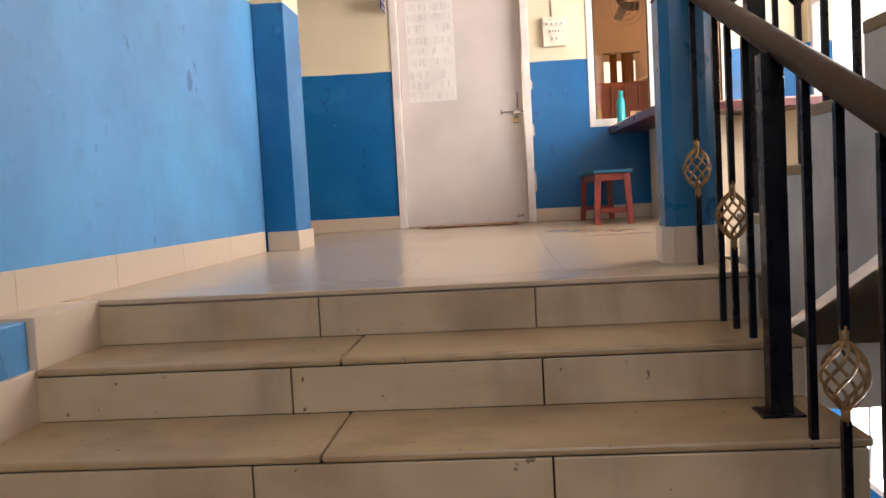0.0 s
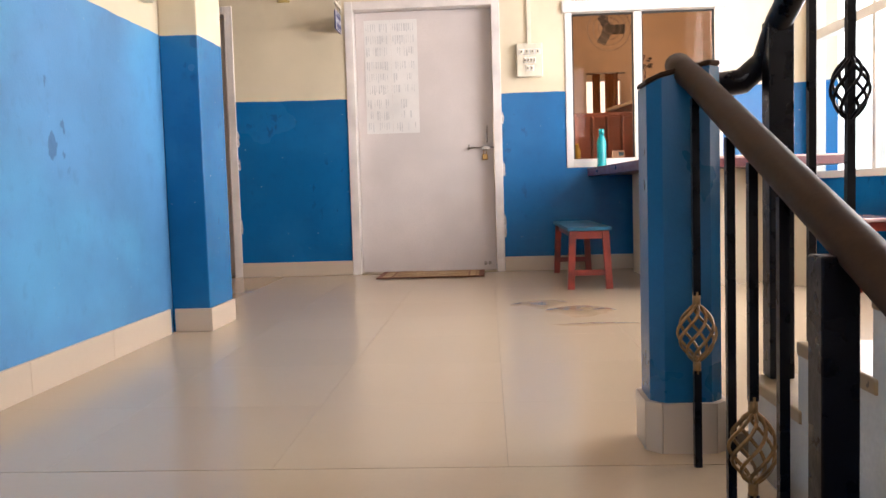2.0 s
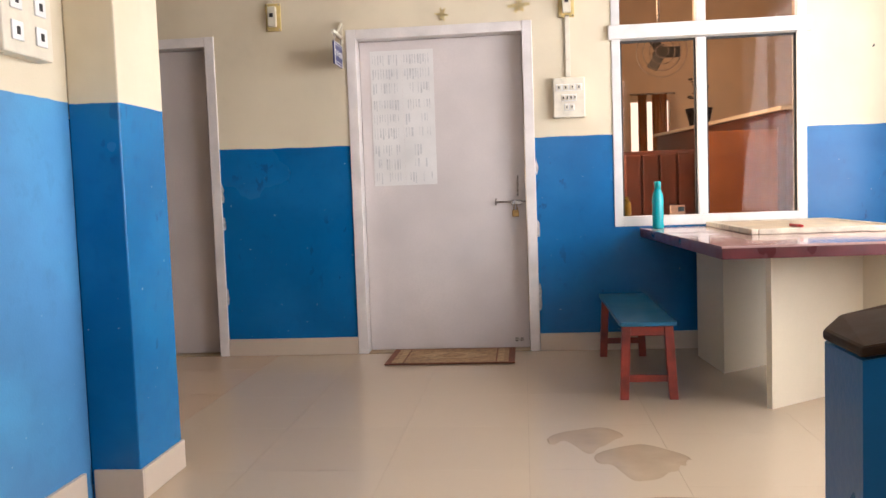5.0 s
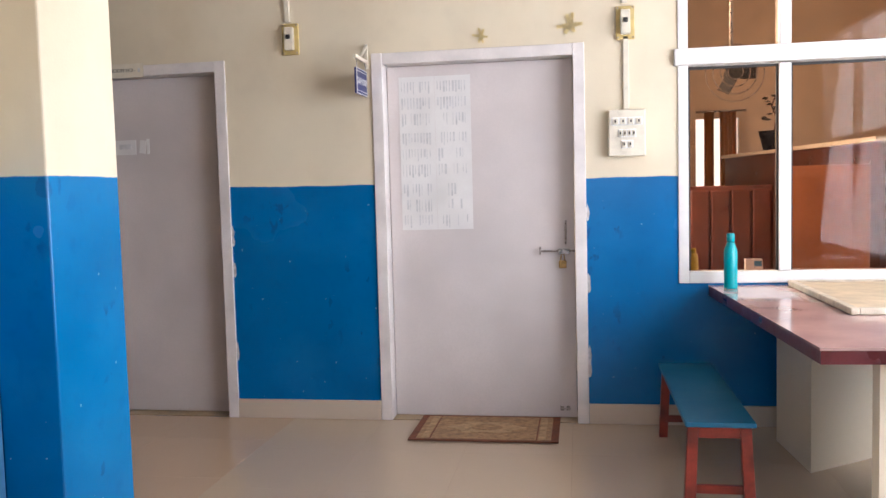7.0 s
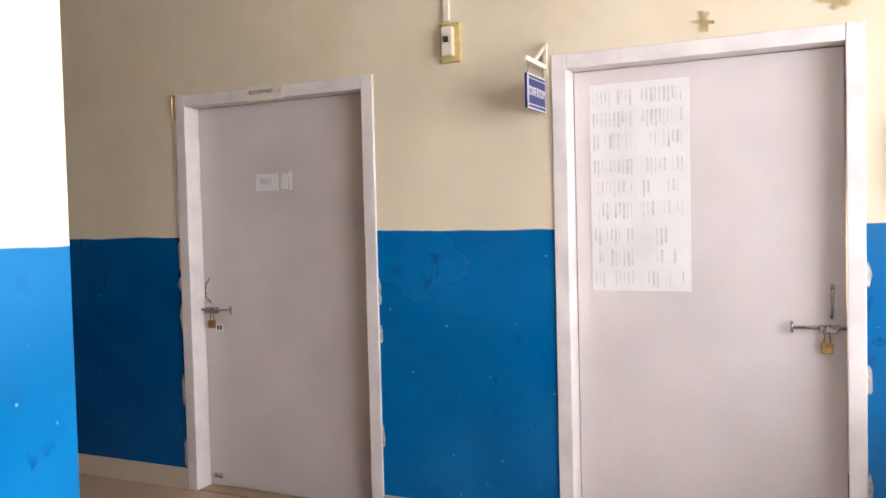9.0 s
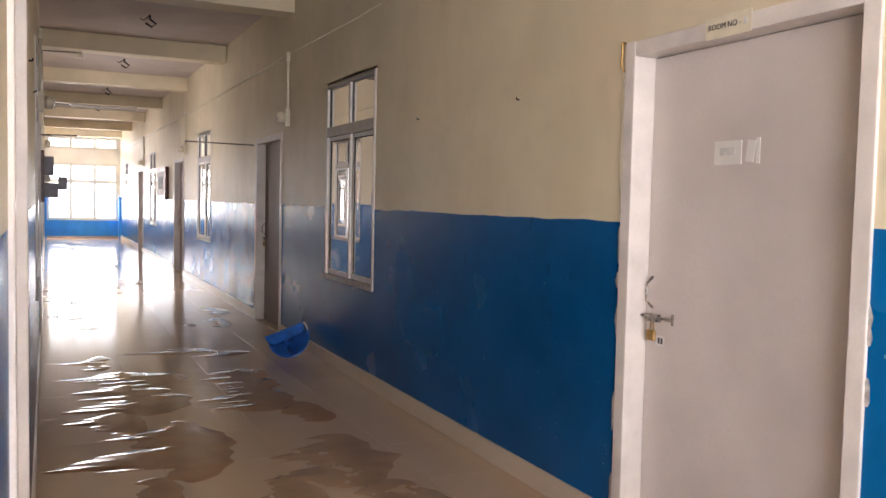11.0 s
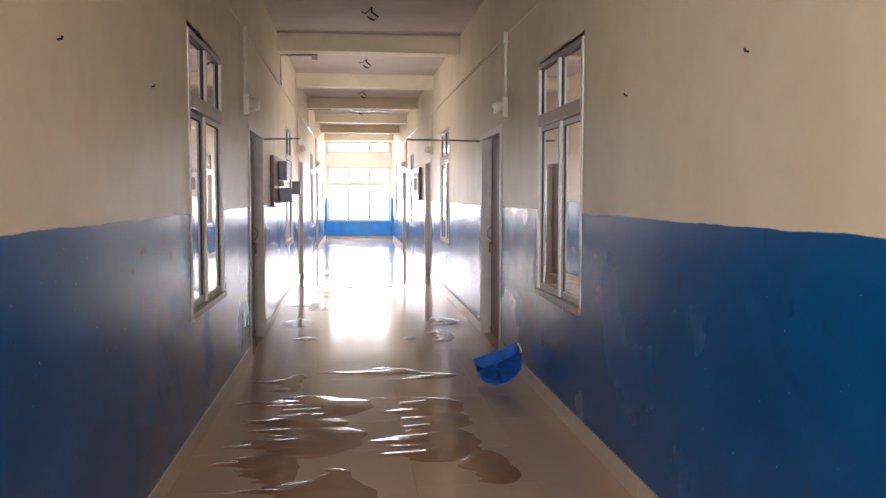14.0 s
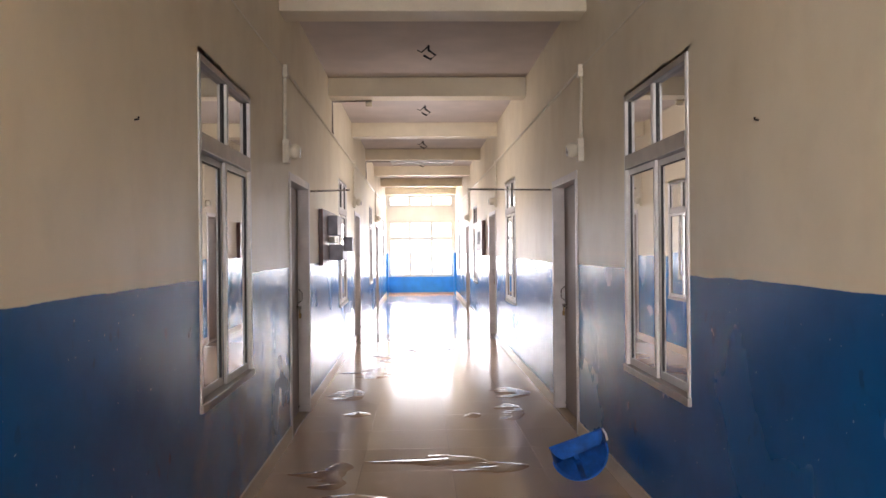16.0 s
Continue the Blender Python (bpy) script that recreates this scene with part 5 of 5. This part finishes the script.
for lo_, hi_ in ((-0.155, -0.042), (-0.012, 0.155)):
    bm = bmesh.new()
    cols = []
    for k in range(11):
        a = lo_ + (hi_ - lo_) * k / 10
        foot = -0.165 * math.sqrt(max(0.0, 1 - (a / 0.168) ** 2))
        cols.append([bm.verts.new(bowl(a, foot * f + 0.05 * a, 0.002 + 0.012 * math.sin(math.pi * f) - 0.015 * (1 - f))) for f in (0, 0.3, 0.65, 1.0)])
    for p, r in zip(cols, cols[1:]):
        for k in range(3):
            bm.faces.new((p[k], p[k + 1], r[k + 1], r[k])).smooth = True
    bmesh.ops.solidify(bm, geom=list(bm.faces), thickness=0.004)
    part("hood_flap", bm, M_BAG, dp)
part("clip", tube(bmesh.new(), [bowl(a, b, -0.135) for a, b in ((0.178, 0.14), (0.186, 0.10), (0.180, 0.06))], 0.008, 8), M_WHITE, dp, "white plastic clip")

# ---- spilt water ----
M_WATER, wn_, wl_, wp_ = nodes_of("dirty_water_film")
wv = noise_node(wn_, wl_, 4.0, 3)
wl_.new(mix(wn_, wl_, ramp(wn_, wl_, wv.outputs[0], 0.3, 0.7), (0.25, 0.13, 0.06), (0.33, 0.185, 0.09)), wp_.inputs["Base Color"])
wp_.inputs["Roughness"].default_value = 0.11
wp_.inputs["Specular IOR Level"].default_value = 0.3
bump(wn_, wl_, wp_, wv.outputs[0], 0.03, 0.01)
M_DAMP = plain("drying_damp_stone", (0.37, 0.235, 0.13), 0.2, vary=0.12, scale=5, relief=0.02)


def puddle(x0, x1, y0, y1, seed, ragged=0.5, material=None, label="shallow puddle of dirty water on the tiles"):
    """A film that runs along the corridor, with fingers on one side and a raised rim."""
    n = 80
    left, right = [], []
    for k in range(n + 1):
        f = k / n
        x = x0 + (x1 - x0) * f
        swell = math.sin(math.pi * f) ** 0.45
        w = (y1 - y0) * swell
        c = (y0 + y1) / 2 + 0.25 * (y1 - y0) * noise.noise((x * 0.9, seed * 5.1, 0))
        fing = ragged * (noise.noise((x * 5.5, seed * 2.3, 1)) + 0.8 * noise.noise((x * 14.0, seed * 2.3, 4)))
        soft = 0.5 * ragged * (noise.noise((x * 2.0, seed * 3.3, 7)) + 0.3 * noise.noise((x * 7.0, seed, 9)))
        left.append((x + 0.05 * noise.noise((x * 6, seed, 3)), c - w * max(0.04, 0.42 + 0.75 * fing)))
        right.append((x, c + w * max(0.04, 0.42 + soft)))
    bm = bmesh.new()
    rows = []
    for (xa, ya), (xb, yb) in zip(left, right):
        e = min(0.012, 0.2 * (yb - ya))
        rows.append([bm.verts.new(v) for v in ((xa, ya, 0.0006), (xa, ya + e, 0.0020), ((xa + xb) / 2, (ya + yb) / 2, 0.0022), (xb, yb - e, 0.0020), (xb, yb, 0.0006))])
    for p, r in zip(rows, rows[1:]):
        for k in range(4):
            bm.faces.new((p[k], r[k], r[k + 1], p[k + 1])).smooth = True
    return solid("puddle", bm, material or M_WATER, label, "puddle", "puddles")


for k, (a, b, c, d, rg) in enumerate((
        (-7.75, -7.05, 5.08, 5.42, 1.0), (-6.95, -6.30, 5.12, 5.80, 0.9), (-6.45, -5.45, 5.08, 5.86, 0.8), (-5.60, -5.0, 5.10, 5.46, 1.0), (-5.25, -4.0, 5.16, 5.92, 0.7), (-4.15, -3.35, 5.2, 5.52, 0.8),
        (-6.82, -5.9, 6.02, 6.58, 0.6), (-6.1, -5.3, 5.88, 6.5, 0.7), (-5.5, -4.9, 6.3, 6.66, 0.5),
        (-7.92, -7.62, 5.68, 6.25, 0.9), (-7.7, -7.40, 6.12, 6.54, 0.9), (-9.62, -9.35, 5.16, 5.36, 0.8), (-10.9, -10.2, 4.88, 5.3, 0.8), (-9.95, -9.1, 6.5, 6.78, 0.8), (-10.9, -10.2, 6.62, 6.95, 0.8), (-9.5, -9.25, 6.18, 6.4, 0.6))):
    puddle(a, b, c, d, k + 1, rg)
for k, (a, b, c, d) in enumerate(((-4.62, -3.6, 6.06, 6.72), (-3.95, -3.3, 5.78, 6.12), (-3.7, -2.8, 6.2, 6.7))):
    puddle(a, b, c, d, k + 31, 0.7, M_DAMP, "damp patch drying on the tiles")
M_FAINT = plain("faint_damp_stone", (0.40, 0.30, 0.195), 0.17, vary=0.06, scale=5, relief=0.01)
for k, (a, b, c, d) in enumerate(((0.68, 1.0, 4.98, 5.36), (0.85, 1.22, 4.68, 5.0), (0.83, 1.28, 4.34, 4.45))):
    puddle(a, b, c, d, k + 41, 0.7, M_FAINT, "faint damp patch drying on the landing tiles")
for k in range(14):
    q = random.Random(k + 90)
    x = -11.3 - 1.25 * k + q.uniform(-0.5, 0.5)
    y = q.uniform(5.2, 6.6)
    puddle(x - q.uniform(0.5, 1.2), x, y - q.uniform(0.15, 0.4), y + q.uniform(0.15, 0.4), k + 60, 0.8)

# ---- floor pieces ----


def tiles(parent, x0, x1, y0, y1, size, material, joint=0.0009):
    nx, ny = max(1, round((x1 - x0) / size)), max(1, round((y1 - y0) / size))
    dx, dy = (x1 - x0) / nx, (y1 - y0) / ny
    first = None
    for i in range(nx):
        for j in range(ny):
            c = (x0 + dx * (i + 0.5), y0 + dy * (j + 0.5), 0)
            if first is None:
                first = part("tile", box(c[0] - dx / 2 + joint, c[0] + dx / 2 - joint, c[1] - dy / 2 + joint, c[1] + dy / 2 - joint, -0.008, 0.0), material, parent)
                o = Vector(c)
                for v in first.data.vertices:
                    v.co = v.co + ORIGIN[parent.name] - o
                first.location = o - ORIGIN[parent.name]
            else:
                share("tile", first, parent, c)


tiles(floor, X_END, -1.06, Y_LEFT, 6.675, 0.65, M_TILE)
tiles(floor, X_END, -1.06, 6.675, Y_BACK, 0.65, M_TILE)
tiles(floor_hall, -1.06, 1.15, EDGE_Y + 0.25, Y_BACK, 0.62, M_TILE_HALL, 0.0004)
tiles(floor_east, 1.15, X_EAST, 2.63, Y_BACK, 0.62, M_TILE_HALL, 0.0004)
